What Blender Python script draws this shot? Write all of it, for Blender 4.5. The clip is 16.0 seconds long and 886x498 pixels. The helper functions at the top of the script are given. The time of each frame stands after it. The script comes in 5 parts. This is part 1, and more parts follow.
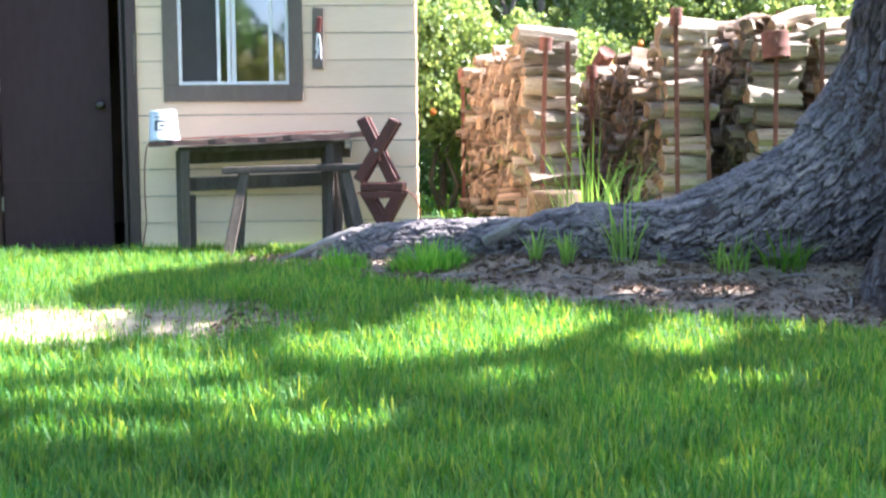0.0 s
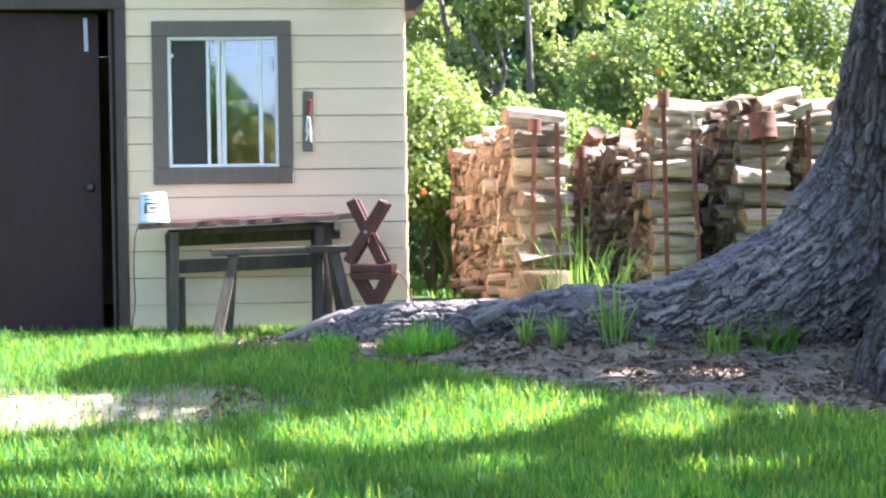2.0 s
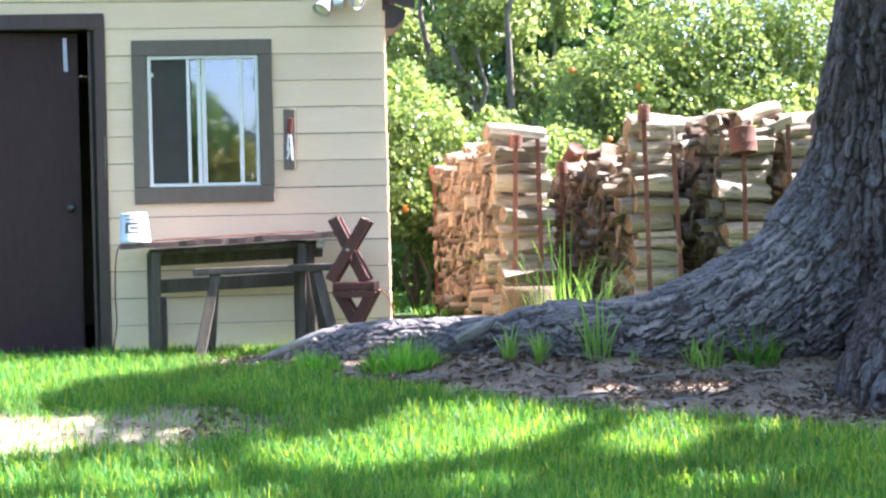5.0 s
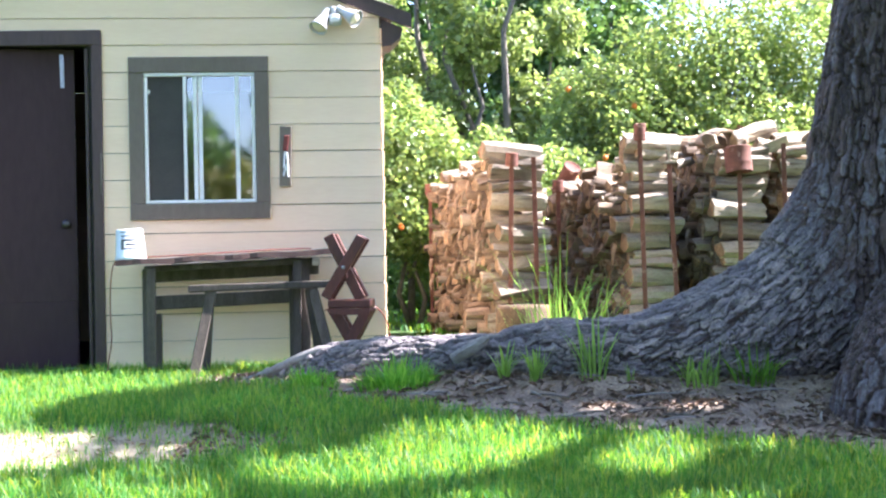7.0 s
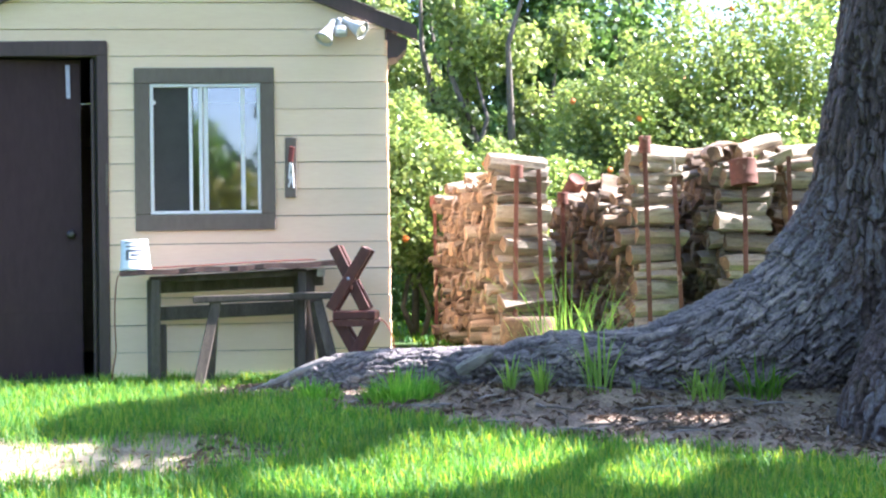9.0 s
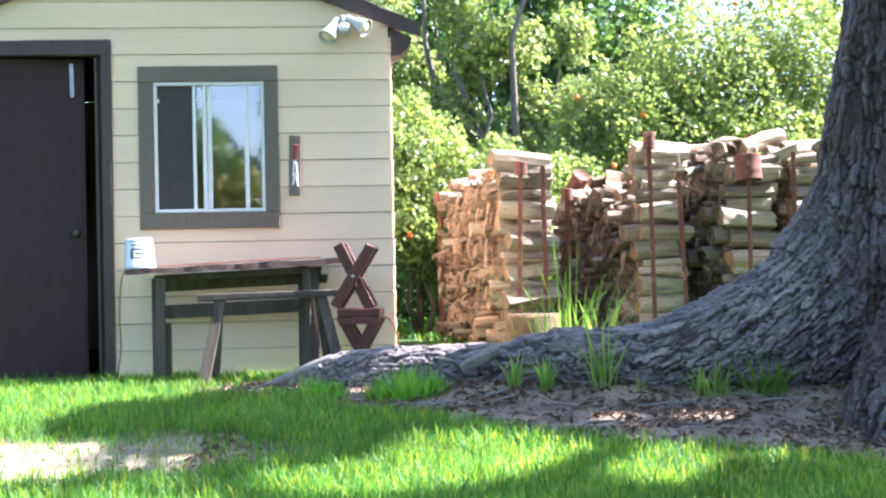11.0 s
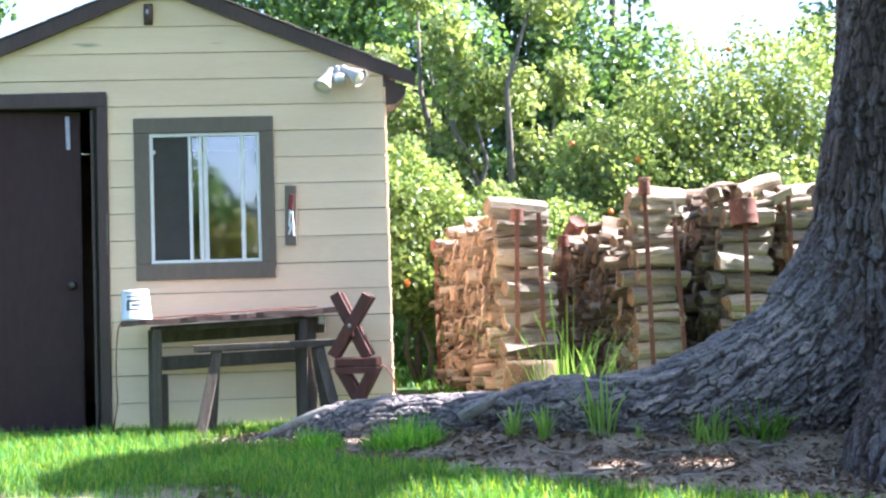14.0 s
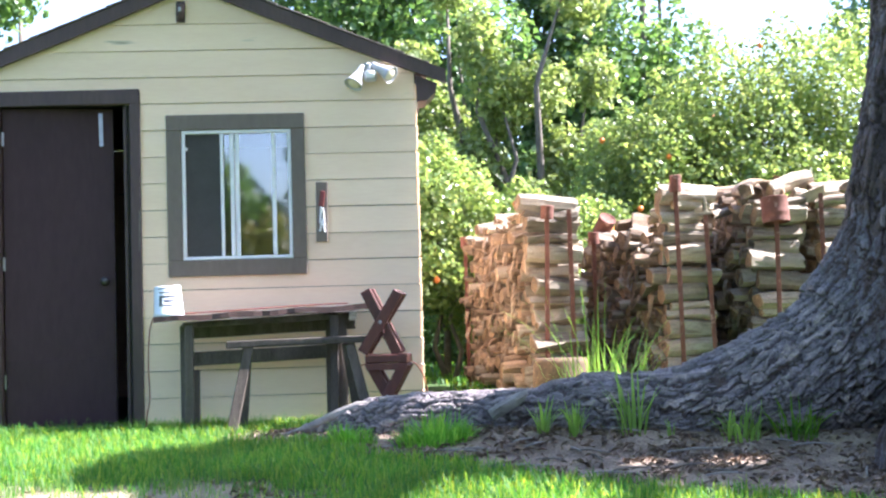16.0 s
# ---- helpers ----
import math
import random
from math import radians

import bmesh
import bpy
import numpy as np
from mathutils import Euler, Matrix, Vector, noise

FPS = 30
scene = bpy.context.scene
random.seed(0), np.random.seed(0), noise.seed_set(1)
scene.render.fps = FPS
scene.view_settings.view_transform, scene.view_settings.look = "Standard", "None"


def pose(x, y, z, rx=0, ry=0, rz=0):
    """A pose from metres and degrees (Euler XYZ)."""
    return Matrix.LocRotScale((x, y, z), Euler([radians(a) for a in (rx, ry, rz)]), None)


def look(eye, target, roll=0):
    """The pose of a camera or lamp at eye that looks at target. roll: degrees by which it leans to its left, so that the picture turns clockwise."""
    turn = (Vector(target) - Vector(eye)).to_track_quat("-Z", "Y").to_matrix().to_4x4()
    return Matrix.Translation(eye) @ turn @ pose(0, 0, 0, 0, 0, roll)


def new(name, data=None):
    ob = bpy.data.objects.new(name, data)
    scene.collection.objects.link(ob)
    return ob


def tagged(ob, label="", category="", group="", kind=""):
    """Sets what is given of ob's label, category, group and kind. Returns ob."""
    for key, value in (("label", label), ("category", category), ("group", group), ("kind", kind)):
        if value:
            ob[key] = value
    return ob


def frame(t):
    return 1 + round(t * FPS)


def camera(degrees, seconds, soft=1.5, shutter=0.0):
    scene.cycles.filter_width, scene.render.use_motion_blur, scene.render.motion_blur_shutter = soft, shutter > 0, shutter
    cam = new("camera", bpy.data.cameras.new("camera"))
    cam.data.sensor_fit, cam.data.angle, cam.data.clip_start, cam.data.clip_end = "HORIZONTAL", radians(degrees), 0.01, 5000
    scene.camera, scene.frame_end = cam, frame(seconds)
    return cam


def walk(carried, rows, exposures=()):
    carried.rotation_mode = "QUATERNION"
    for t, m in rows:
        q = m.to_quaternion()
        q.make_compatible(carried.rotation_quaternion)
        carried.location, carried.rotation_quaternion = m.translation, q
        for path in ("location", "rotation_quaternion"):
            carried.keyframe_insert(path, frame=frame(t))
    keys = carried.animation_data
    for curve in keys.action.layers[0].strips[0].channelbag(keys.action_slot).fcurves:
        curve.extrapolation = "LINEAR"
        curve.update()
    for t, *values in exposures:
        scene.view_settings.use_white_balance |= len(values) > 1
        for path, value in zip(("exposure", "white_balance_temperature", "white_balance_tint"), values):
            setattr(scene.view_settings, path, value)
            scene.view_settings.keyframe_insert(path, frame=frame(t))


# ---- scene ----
cam = camera(38.0, 16.0, soft=2.3, shutter=0.8)
# seconds, place, turn: a held camera that tilts up from the lawn to the gable
PATH = [
    (0, -0.009, -0.03, 0.717, 85.32, 0.62, 1.06),
    (0.5, -0.006, -0.014, 0.725, 86.63, 0.81, 1.02),
    (1, -0.001, -0.02, 0.734, 87.48, 0.92, 0.75),
    (1.5, 0.003, -0.018, 0.736, 88.23, 0.94, 0.53),
    (2, 0.004, -0.019, 0.739, 88.77, 0.81, 0.69),
    (2.5, 0.003, -0.019, 0.737, 89.17, 0.78, 0.85),
    (3, -0.001, -0.018, 0.739, 89.09, 0.61, 0.77),
    (3.5, 0.002, -0.015, 0.734, 88.92, 0.49, 0.5),
    (4, -0.004, -0.015, 0.733, 88.75, 0.66, 0.39),
    (4.5, 0.002, -0.012, 0.74, 88.84, 1.17, 0.19),
    (5, 0.004, -0.013, 0.746, 89.46, 1.38, -0.1),
    (7.5, -0.003, -0.01, 0.741, 90.41, 1.12, -0.35),
    (8, -0.005, -0.008, 0.746, 90.66, 1.09, -0.34),
    (8.5, -0.003, -0.009, 0.747, 90.84, 1.06, -0.24),
    (9, -0.013, -0.004, 0.742, 90.8, 0.94, -0.19),
    (11.5, -0.009, -0.006, 0.75, 90.56, 1.24, 0.04),
    (12, -0.009, -0.007, 0.752, 90.5, 1.38, -0.17),
    (12.5, -0.01, -0.007, 0.759, 90.61, 1.5, -0.2),
    (13, -0.01, 0.003, 0.759, 91.59, 1.6, -0.13),
    (13.5, -0.007, -0.004, 0.751, 92.45, 1.75, -0.02),
    (14, 0, 0.001, 0.761, 92.68, 1.82, -0.04),
    (14.5, -0.003, -0.008, 0.758, 92.92, 1.8, -0.19),
    (15, 0, 0, 0.76, 92.94, 1.7, 0.09),
    (15.5, -0.011, -0.005, 0.761, 92.75, 1.66, 0.71),
    (16, -0.017, -0.009, 0.762, 92.57, 1.64, 1.19),
]
walk(cam, [(t, pose(*p)) for t, *p in PATH], exposures=[(0.0, 2.80, 5720, 22), (9.0, 2.77, 5720, 22), (13.0, 2.75, 5720, 22), (14.0, 2.64, 5720, 22), (16.0, 2.62, 5720, 22)])

# ---- light ----
SUN = Vector((0.80, 0.08, 0.85)).normalized()
world = bpy.data.worlds.new("sky")
scene.world = world
world.use_nodes = True
wn = world.node_tree
sky = wn.nodes.new("ShaderNodeTexSky")
sky.sky_type, sky.sun_disc = "NISHITA", False
sky.sun_elevation, sky.sun_rotation = math.asin(SUN.z), math.atan2(SUN.x, SUN.y)
sky.air_density, sky.dust_density = 1.0, 1.5
wn.links.new(sky.outputs[0], wn.nodes["Background"].inputs[0])
wn.nodes["Background"].inputs[1].default_value = 0.098
sun = new("sun", bpy.data.lights.new("sun", "SUN"))
sun.data.energy, sun.data.angle, sun.data.color = 5.0, radians(0.6), (1.0, 0.94, 0.84)
sun.matrix_world = look(SUN * 30, (0, 0, 0))


# ---- materials ----
def ramp(nodes, stops):
    r = nodes.new("ShaderNodeValToRGB")
    while len(r.color_ramp.elements) < len(stops):
        r.color_ramp.elements.new(0.5)
    for e, (at, c) in zip(r.color_ramp.elements, stops):
        e.position, e.color = at, (*c, 1)
    return r


def surface(name, dark, light, rough=0.7, scale=(8, 60), stretch=(1, 1, 1), bump=0.3, depth=0.004, metal=0.0,
            per="object", vary=0.15, spots=None, spot_scale=3.0, spot_at=(0.58, 0.64)):
    """Two scales of noise between two colours, a bump, a change from piece to piece, and stains or worn spots."""
    m = bpy.data.materials.new(name)
    m.use_nodes = True
    n, k = m.node_tree.nodes, m.node_tree.links.new
    b = n["Principled BSDF"]
    b.inputs["Roughness"].default_value, b.inputs["Metallic"].default_value = rough, metal
    co, mp = n.new("ShaderNodeTexCoord"), n.new("ShaderNodeMapping")
    mp.inputs["Scale"].default_value = stretch
    k(co.outputs["Object"], mp.inputs[0])
    if per == "object":
        info = n.new("ShaderNodeObjectInfo")
        rnd = info.outputs["Random"]
        add = n.new("ShaderNodeVectorMath")
        mul = n.new("ShaderNodeMath")
        mul.operation, mul.inputs[1].default_value = "MULTIPLY", 37.0
        k(rnd, mul.inputs[0]), k(mp.outputs[0], add.inputs[0]), k(mul.outputs[0], add.inputs[1])
        where = add.outputs[0]
    else:
        rnd = n.new("ShaderNodeNewGeometry").outputs["Random Per Island"]
        where = mp.outputs[0]
    big, fine = n.new("ShaderNodeTexNoise"), n.new("ShaderNodeTexNoise")
    for node, s, d in ((big, scale[0], 3), (fine, scale[1], 5)):
        node.inputs["Scale"].default_value, node.inputs["Detail"].default_value = s, d
        node.inputs["Roughness"].default_value = 0.6
        k(where, node.inputs["Vector"])
    mixv = n.new("ShaderNodeMix")
    mixv.inputs[0].default_value = 0.55
    k(big.outputs[0], mixv.inputs[2]), k(fine.outputs[0], mixv.inputs[3])
    r = ramp(n, [(0.34, dark), (0.66, light)])
    k(mixv.outputs[0], r.inputs[0])
    colour = r.outputs[0]
    if spots:
        sp = n.new("ShaderNodeTexNoise")
        sp.inputs["Scale"].default_value, sp.inputs["Detail"].default_value = spot_scale, 6
        k(where, sp.inputs["Vector"])
        sr = ramp(n, [(spot_at[0], (0, 0, 0)), (spot_at[1], (1, 1, 1))])
        k(sp.outputs[0], sr.inputs[0])
        ms = n.new("ShaderNodeMix")
        ms.data_type = "RGBA"
        k(sr.outputs[0], ms.inputs[0]), k(colour, ms.inputs[6])
        ms.inputs[7].default_value = (*spots, 1)
        colour = ms.outputs[2]
    hsv = n.new("ShaderNodeHueSaturation")
    vr = n.new("ShaderNodeMapRange")
    vr.inputs[3].default_value, vr.inputs[4].default_value = 1 - vary, 1 + vary
    k(rnd, vr.inputs[0]), k(vr.outputs[0], hsv.inputs["Value"]), k(colour, hsv.inputs["Color"])
    k(hsv.outputs[0], b.inputs["Base Color"])
    if bump:
        bp = n.new("ShaderNodeBump")
        bp.inputs["Strength"].default_value, bp.inputs["Distance"].default_value = bump, depth
        k(mixv.outputs[0], bp.inputs["Height"]), k(bp.outputs[0], b.inputs["Normal"])
    return m


def leafy(name, colours, rough=0.4, through_share=0.45, warm=(1.0, 1.0, 0.55)):
    """Leaf or blade: colour from piece to piece, light shining through it."""
    m = bpy.data.materials.new(name)
    m.use_nodes = True
    n, k = m.node_tree.nodes, m.node_tree.links.new
    b, out = n["Principled BSDF"], n["Material Output"]
    b.inputs["Roughness"].default_value = rough
    geo = n.new("ShaderNodeNewGeometry")
    r = ramp(n, [(i / max(1, len(colours) - 1), c) for i, c in enumerate(colours)])
    k(geo.outputs["Random Per Island"], r.inputs[0])
    co, tex = n.new("ShaderNodeTexCoord"), n.new("ShaderNodeTexNoise")
    tex.inputs["Scale"].default_value = 1.7
    k(co.outputs["Object"], tex.inputs["Vector"])
    vr = n.new("ShaderNodeMapRange")
    vr.inputs[1].default_value, vr.inputs[2].default_value = 0.3, 0.7
    vr.inputs[3].default_value, vr.inputs[4].default_value = 0.75, 1.25
    hsv = n.new("ShaderNodeHueSaturation")
    k(tex.outputs[0], vr.inputs[0]), k(vr.outputs[0], hsv.inputs["Value"]), k(r.outputs[0], hsv.inputs["Color"])
    k(hsv.outputs[0], b.inputs["Base Color"])
    tr, mixs = n.new("ShaderNodeBsdfTranslucent"), n.new("ShaderNodeMixShader")
    tint = n.new("ShaderNodeMix")
    tint.data_type, tint.blend_type = "RGBA", "MULTIPLY"
    tint.inputs[0].default_value, tint.inputs[7].default_value = 1.0, (*[2.0 * w for w in warm], 1)
    k(hsv.outputs[0], tint.inputs[6]), k(tint.outputs[2], tr.inputs[0])
    mixs.inputs[0].default_value = through_share
    k(b.outputs[0], mixs.inputs[1]), k(tr.outputs[0], mixs.inputs[2]), k(mixs.outputs[0], out.inputs[0])
    return m


def pane_glass(name, clear):
    m = bpy.data.materials.new(name)
    m.use_nodes = True
    n, k = m.node_tree.nodes, m.node_tree.links.new
    for node in list(n):
        if node.type == "BSDF_PRINCIPLED":
            n.remove(node)
    t, g, f, mx = (n.new("ShaderNodeBsdfTransparent"), n.new("ShaderNodeBsdfGlossy"), n.new("ShaderNodeFresnel"),
                   n.new("ShaderNodeMixShader"))
    t.inputs[0].default_value = (*clear, 1)
    g.inputs["Roughness"].default_value = 0.035
    f.inputs[0].default_value = 2.7
    k(f.outputs[0], mx.inputs[0]), k(t.outputs[0], mx.inputs[1]), k(g.outputs[0], mx.inputs[2])
    k(mx.outputs[0], n["Material Output"].inputs[0])
    return m


M_SIDING = surface("cream_painted_boards", (0.84, 0.615, 0.425), (0.91, 0.695, 0.50), 0.6, (2.5, 40), (0.35, 1, 3), 0.25, 0.002,
                   vary=0.05, spots=(0.36, 0.30, 0.22), spot_scale=5, spot_at=(0.70, 0.78))
M_BROWN = surface("dark_brown_paint", (0.050, 0.027, 0.026), (0.082, 0.048, 0.044), 0.5, (3, 50), (1, 1, 0.2), 0.25, 0.002, vary=0.08)
M_DOOR = surface("door_brown_paint", (0.0420, 0.0215, 0.0250), (0.0580, 0.0320, 0.0365), 0.62, (1.6, 30), (1, 1, 0.3), 0.15, 0.002, vary=0.05)
M_DOOR.node_tree.nodes["Principled BSDF"].inputs["Specular IOR Level"].default_value = 0.22
M_TRIM = surface("taupe_trim_paint", (0.125, 0.098, 0.075), (0.165, 0.132, 0.105), 0.55, (3, 50), (1, 1, 0.3), 0.25, 0.002, vary=0.05)
M_ROOFING = surface("asphalt_shingle", (0.05, 0.04, 0.036), (0.13, 0.105, 0.09), 0.95, (6, 140), bump=0.8, depth=0.004, vary=0.25)
M_WHITE = surface("white_vinyl", (0.70, 0.71, 0.72), (0.82, 0.82, 0.82), 0.4, (5, 60), bump=0.05, vary=0.02)
M_PLASTIC = surface("white_plastic", (0.68, 0.72, 0.78), (0.82, 0.84, 0.88), 0.35, (6, 60), bump=0.05, vary=0.02)
# white lamp plastic lowered to grey: eave shade put into the colour
M_LAMP = surface("shaded_lamp_white", (0.40, 0.41, 0.43), (0.52, 0.53, 0.55), 0.45, (6, 60), bump=0.05, vary=0.02)
M_GREY = surface("grey_print", (0.10, 0.11, 0.13), (0.16, 0.17, 0.19), 0.5, (20, 80), bump=0.0, vary=0.05)
# near-black: the shade inside the shed is put into the colour
M_SHADE = surface("interior_shade", (0.03, 0.028, 0.026), (0.06, 0.055, 0.05), 0.9, (3, 30), bump=0.2)
M_SCREEN = surface("insect_mesh", (0.050, 0.046, 0.042), (0.075, 0.070, 0.064), 0.8, (6, 200), bump=0.3, depth=0.001)
M_STEEL = surface("brushed_steel", (0.28, 0.28, 0.29), (0.42, 0.42, 0.43), 0.3, (20, 120), bump=0.1, metal=1.0)
M_KNOB = surface("dark_bronze", (0.06, 0.055, 0.055), (0.12, 0.11, 0.11), 0.35, (20, 120), bump=0.1, metal=0.9)
M_BULB = surface("lamp_glass", (0.62, 0.55, 0.40), (0.72, 0.66, 0.50), 0.2, (20, 80), bump=0.0)
M_OLDWOOD = surface("weathered_grey_wood", (0.040, 0.031, 0.024), (0.150, 0.122, 0.098), 0.85, (3, 70), (6, 6, 0.5), 0.7, 0.004, vary=0.22)
M_OLDTOP = surface("weathered_red_board", (0.055, 0.028, 0.022), (0.13, 0.070, 0.056), 0.75, (3, 60), (0.6, 5, 5), 0.6, 0.004,
                   vary=0.15, spots=(0.42, 0.38, 0.33), spot_scale=16, spot_at=(0.66, 0.70))
M_REDWOOD = surface("red_stained_wood", (0.050, 0.014, 0.010), (0.125, 0.034, 0.021), 0.5, (4, 60), (5, 5, 0.6), 0.4, 0.002, vary=0.18)
M_RUST = surface("rusty_iron", (0.080, 0.028, 0.018), (0.17, 0.066, 0.042), 0.85, (18, 120), bump=0.5, depth=0.002, vary=0.2,
                 spots=(0.32, 0.20, 0.15), spot_scale=16, spot_at=(0.62, 0.68))
M_CORD = surface("orange_cord", (0.18, 0.035, 0.022), (0.26, 0.05, 0.03), 0.5, (20, 60), bump=0.0)
M_REDPAINT = surface("red_paint", (0.16, 0.03, 0.026), (0.24, 0.05, 0.04), 0.5, (20, 60), bump=0.1)
M_LOGSIDE = surface("seasoned_log_side", (0.15, 0.118, 0.084), (0.50, 0.42, 0.31), 0.85, (5, 60), (0.5, 5, 5), 0.9, 0.007, vary=0.42,
                    spots=(0.16, 0.115, 0.08), spot_scale=5, spot_at=(0.55, 0.66))
M_LOGBARK = surface("firewood_bark", (0.095, 0.064, 0.041), (0.40, 0.285, 0.19), 0.9, (6, 60), (0.5, 5, 5), 0.8, 0.005, vary=0.4,
                    spots=(0.36, 0.29, 0.21), spot_scale=4, spot_at=(0.56, 0.66))
M_LOGEND = surface("log_cut_end", (0.060, 0.038, 0.020), (0.31, 0.205, 0.108), 0.9, (10, 70), bump=0.8, depth=0.006, vary=0.50,
                   spots=(0.10, 0.065, 0.038), spot_scale=9, spot_at=(0.52, 0.62))
def bark_material():
    m = surface("furrowed_bark", (0.056, 0.047, 0.045), (0.160, 0.142, 0.138), 0.66, (14, 120), (1, 1, 0.45), 1.0, 0.012, per="island", vary=0.02)
    n, k = m.node_tree.nodes, m.node_tree.links.new
    b = n["Principled BSDF"]
    at = n.new("ShaderNodeAttribute")
    at.attribute_name = "plate"
    r = ramp(n, [(0.1, (0.40, 0.27, 0.23)), (0.30, (0.80, 0.58, 0.50)), (0.46, (1.0, 0.98, 1.05)), (0.72, (1.85, 1.80, 1.82)), (1.0, (3.1, 2.85, 2.6))])
    mx = n.new("ShaderNodeMix")
    mx.data_type, mx.blend_type = "RGBA", "MULTIPLY"
    mx.inputs[0].default_value = 1.0
    old = b.inputs["Base Color"].links[0].from_socket
    k(at.outputs["Fac"], r.inputs[0]), k(old, mx.inputs[6]), k(r.outputs[0], mx.inputs[7]), k(mx.outputs[2], b.inputs["Base Color"])
    # cracks between flakes: long upright ones on the trunk, drawn out sideways on the root
    co, wn_, sh = n.new("ShaderNodeTexCoord"), n.new("ShaderNodeTexNoise"), n.new("ShaderNodeAttribute")
    wn_.inputs["Scale"].default_value, wn_.inputs["Detail"].default_value = 7.0, 4
    k(co.outputs["Object"], wn_.inputs["Vector"])
    warp = n.new("ShaderNodeVectorMath")
    warp.operation, warp.inputs[2].default_value = "MULTIPLY_ADD", (0, 0, 0)
    warp.inputs[1].default_value = (0.10, 0.10, 0.10)
    k(wn_.outputs["Color"], warp.inputs[0]), k(co.outputs["Object"], warp.inputs[2])
    heights = []
    for stretch, size in (((1, 1, 0.26), 21.0), ((0.34, 1, 1), 24.0)):
        mp, vo = n.new("ShaderNodeMapping"), n.new("ShaderNodeTexVoronoi")
        mp.inputs["Scale"].default_value = stretch
        if stretch[0] < 1:
            mp.inputs["Rotation"].default_value = (0, radians(24), 0)
        vo.feature, vo.inputs["Scale"].default_value = "DISTANCE_TO_EDGE", size
        k(warp.outputs[0], mp.inputs[0]), k(mp.outputs[0], vo.inputs["Vector"])
        cut = ramp(n, [(0.0, (0, 0, 0)), (0.16, (1, 1, 1))])
        k(vo.outputs["Distance"], cut.inputs[0])
        heights.append(cut.outputs[0])
    sh.attribute_name = "upright"
    pickm = n.new("ShaderNodeMix")
    k(sh.outputs["Fac"], pickm.inputs[0]), k(heights[1], pickm.inputs[2]), k(heights[0], pickm.inputs[3])
    bp = n.new("ShaderNodeBump")
    bp.inputs["Strength"].default_value, bp.inputs["Distance"].default_value = 0.8, 0.006
    k(pickm.outputs[0], bp.inputs["Height"]), k(b.inputs["Normal"].links[0].from_socket, bp.inputs["Normal"]), k(bp.outputs[0], b.inputs["Normal"])
    return m


M_BARK = bark_material()
M_LIMB = surface("grey_limb_bark", (0.09, 0.075, 0.06), (0.20, 0.17, 0.14), 0.9, (5, 40), (1, 1, 0.4), 0.6, 0.006)
M_DEADWOOD = surface("bleached_dead_wood", (0.14, 0.12, 0.105), (0.34, 0.31, 0.28), 0.8, (6, 50), (0.6, 4, 4), 0.6, 0.005)
M_LITTER = surface("dry_litter", (0.095, 0.066, 0.046), (0.33, 0.24, 0.17), 0.9, (20, 80), bump=0.2, per="island", vary=0.5)
M_STRAW = surface("dry_straw", (0.22, 0.16, 0.08), (0.55, 0.45, 0.28), 0.9, (20, 80), bump=0.2, per="island", vary=0.4)
M_BLADE = leafy("grass_blade", [(0.018, 0.120, 0.019), (0.036, 0.180, 0.027), (0.070, 0.236, 0.038), (0.145, 0.300, 0.064)], 0.58, 0.52, (2.15, 1.02, 0.42))
# lighter than the lawn: sun on the shaded tufts is put into their colour
M_TUFT_LIT = leafy("lit_tuft_blade", [(0.055, 0.23, 0.035), (0.10, 0.32, 0.05), (0.19, 0.40, 0.09)], 0.45, 0.48, (1.5, 1.0, 0.4))
M_WEED = leafy("weed_blade", [(0.10, 0.22, 0.04), (0.17, 0.30, 0.06), (0.28, 0.38, 0.11)], 0.4, 0.45)
M_HEDGE = leafy("hedge_leaf", [(0.105, 0.170, 0.055), (0.140, 0.210, 0.066), (0.185, 0.250, 0.080), (0.24, 0.295, 0.105)], 0.28, 0.46, (1.10, 1.0, 0.64))
M_TREELEAF = leafy("tree_leaf", [(0.058, 0.118, 0.044), (0.098, 0.172, 0.058), (0.150, 0.225, 0.080)], 0.34, 0.42, (1.0, 1.0, 0.55))
M_PALELEAF = leafy("pale_leaf", [(0.12, 0.17, 0.06), (0.19, 0.24, 0.09), (0.28, 0.32, 0.14)], 0.4, 0.40)
M_YELLOWLEAF = leafy("yellow_leaf", [(0.11, 0.13, 0.03), (0.20, 0.17, 0.04), (0.10, 0.13, 0.035)], 0.4, 0.35)
M_FRUIT = surface("orange_rind", (0.60, 0.15, 0.02), (0.70, 0.22, 0.03), 0.45, (20, 90), bump=0.1)
M_GLASS = pane_glass("window_pane", (0.75, 0.80, 0.82))


# ---- mesh helpers ----
def finish(name, bm, material, parent=None, label="", smooth=False):
    me = bpy.data.meshes.new(name)
    bm.to_mesh(me)
    bm.free()
    for m in material if isinstance(material, (list, tuple)) else [material]:
        me.materials.append(m)
    if smooth:
        me.shade_smooth()
    ob = new(name, me)
    if parent:
        ob.parent = parent
    return tagged(ob, label)


def part(name, bm, material, parent, label="", smooth=False):
    """One mesh under a thing or a part, in the thing's own axes."""
    return finish(name, bm, material, parent, label, smooth)


def raw(name, verts, faces, material, parent=None, label="", smooth=False, slots=None):
    me = bpy.data.meshes.new(name)
    me.from_pydata(verts, [], faces)
    for m in material if isinstance(material, (list, tuple)) else [material]:
        me.materials.append(m)
    if slots is not None:
        me.polygons.foreach_set("material_index", slots)
    if smooth:
        me.shade_smooth()
    ob = new(name, me)
    if parent:
        ob.parent = parent
    return tagged(ob, label)


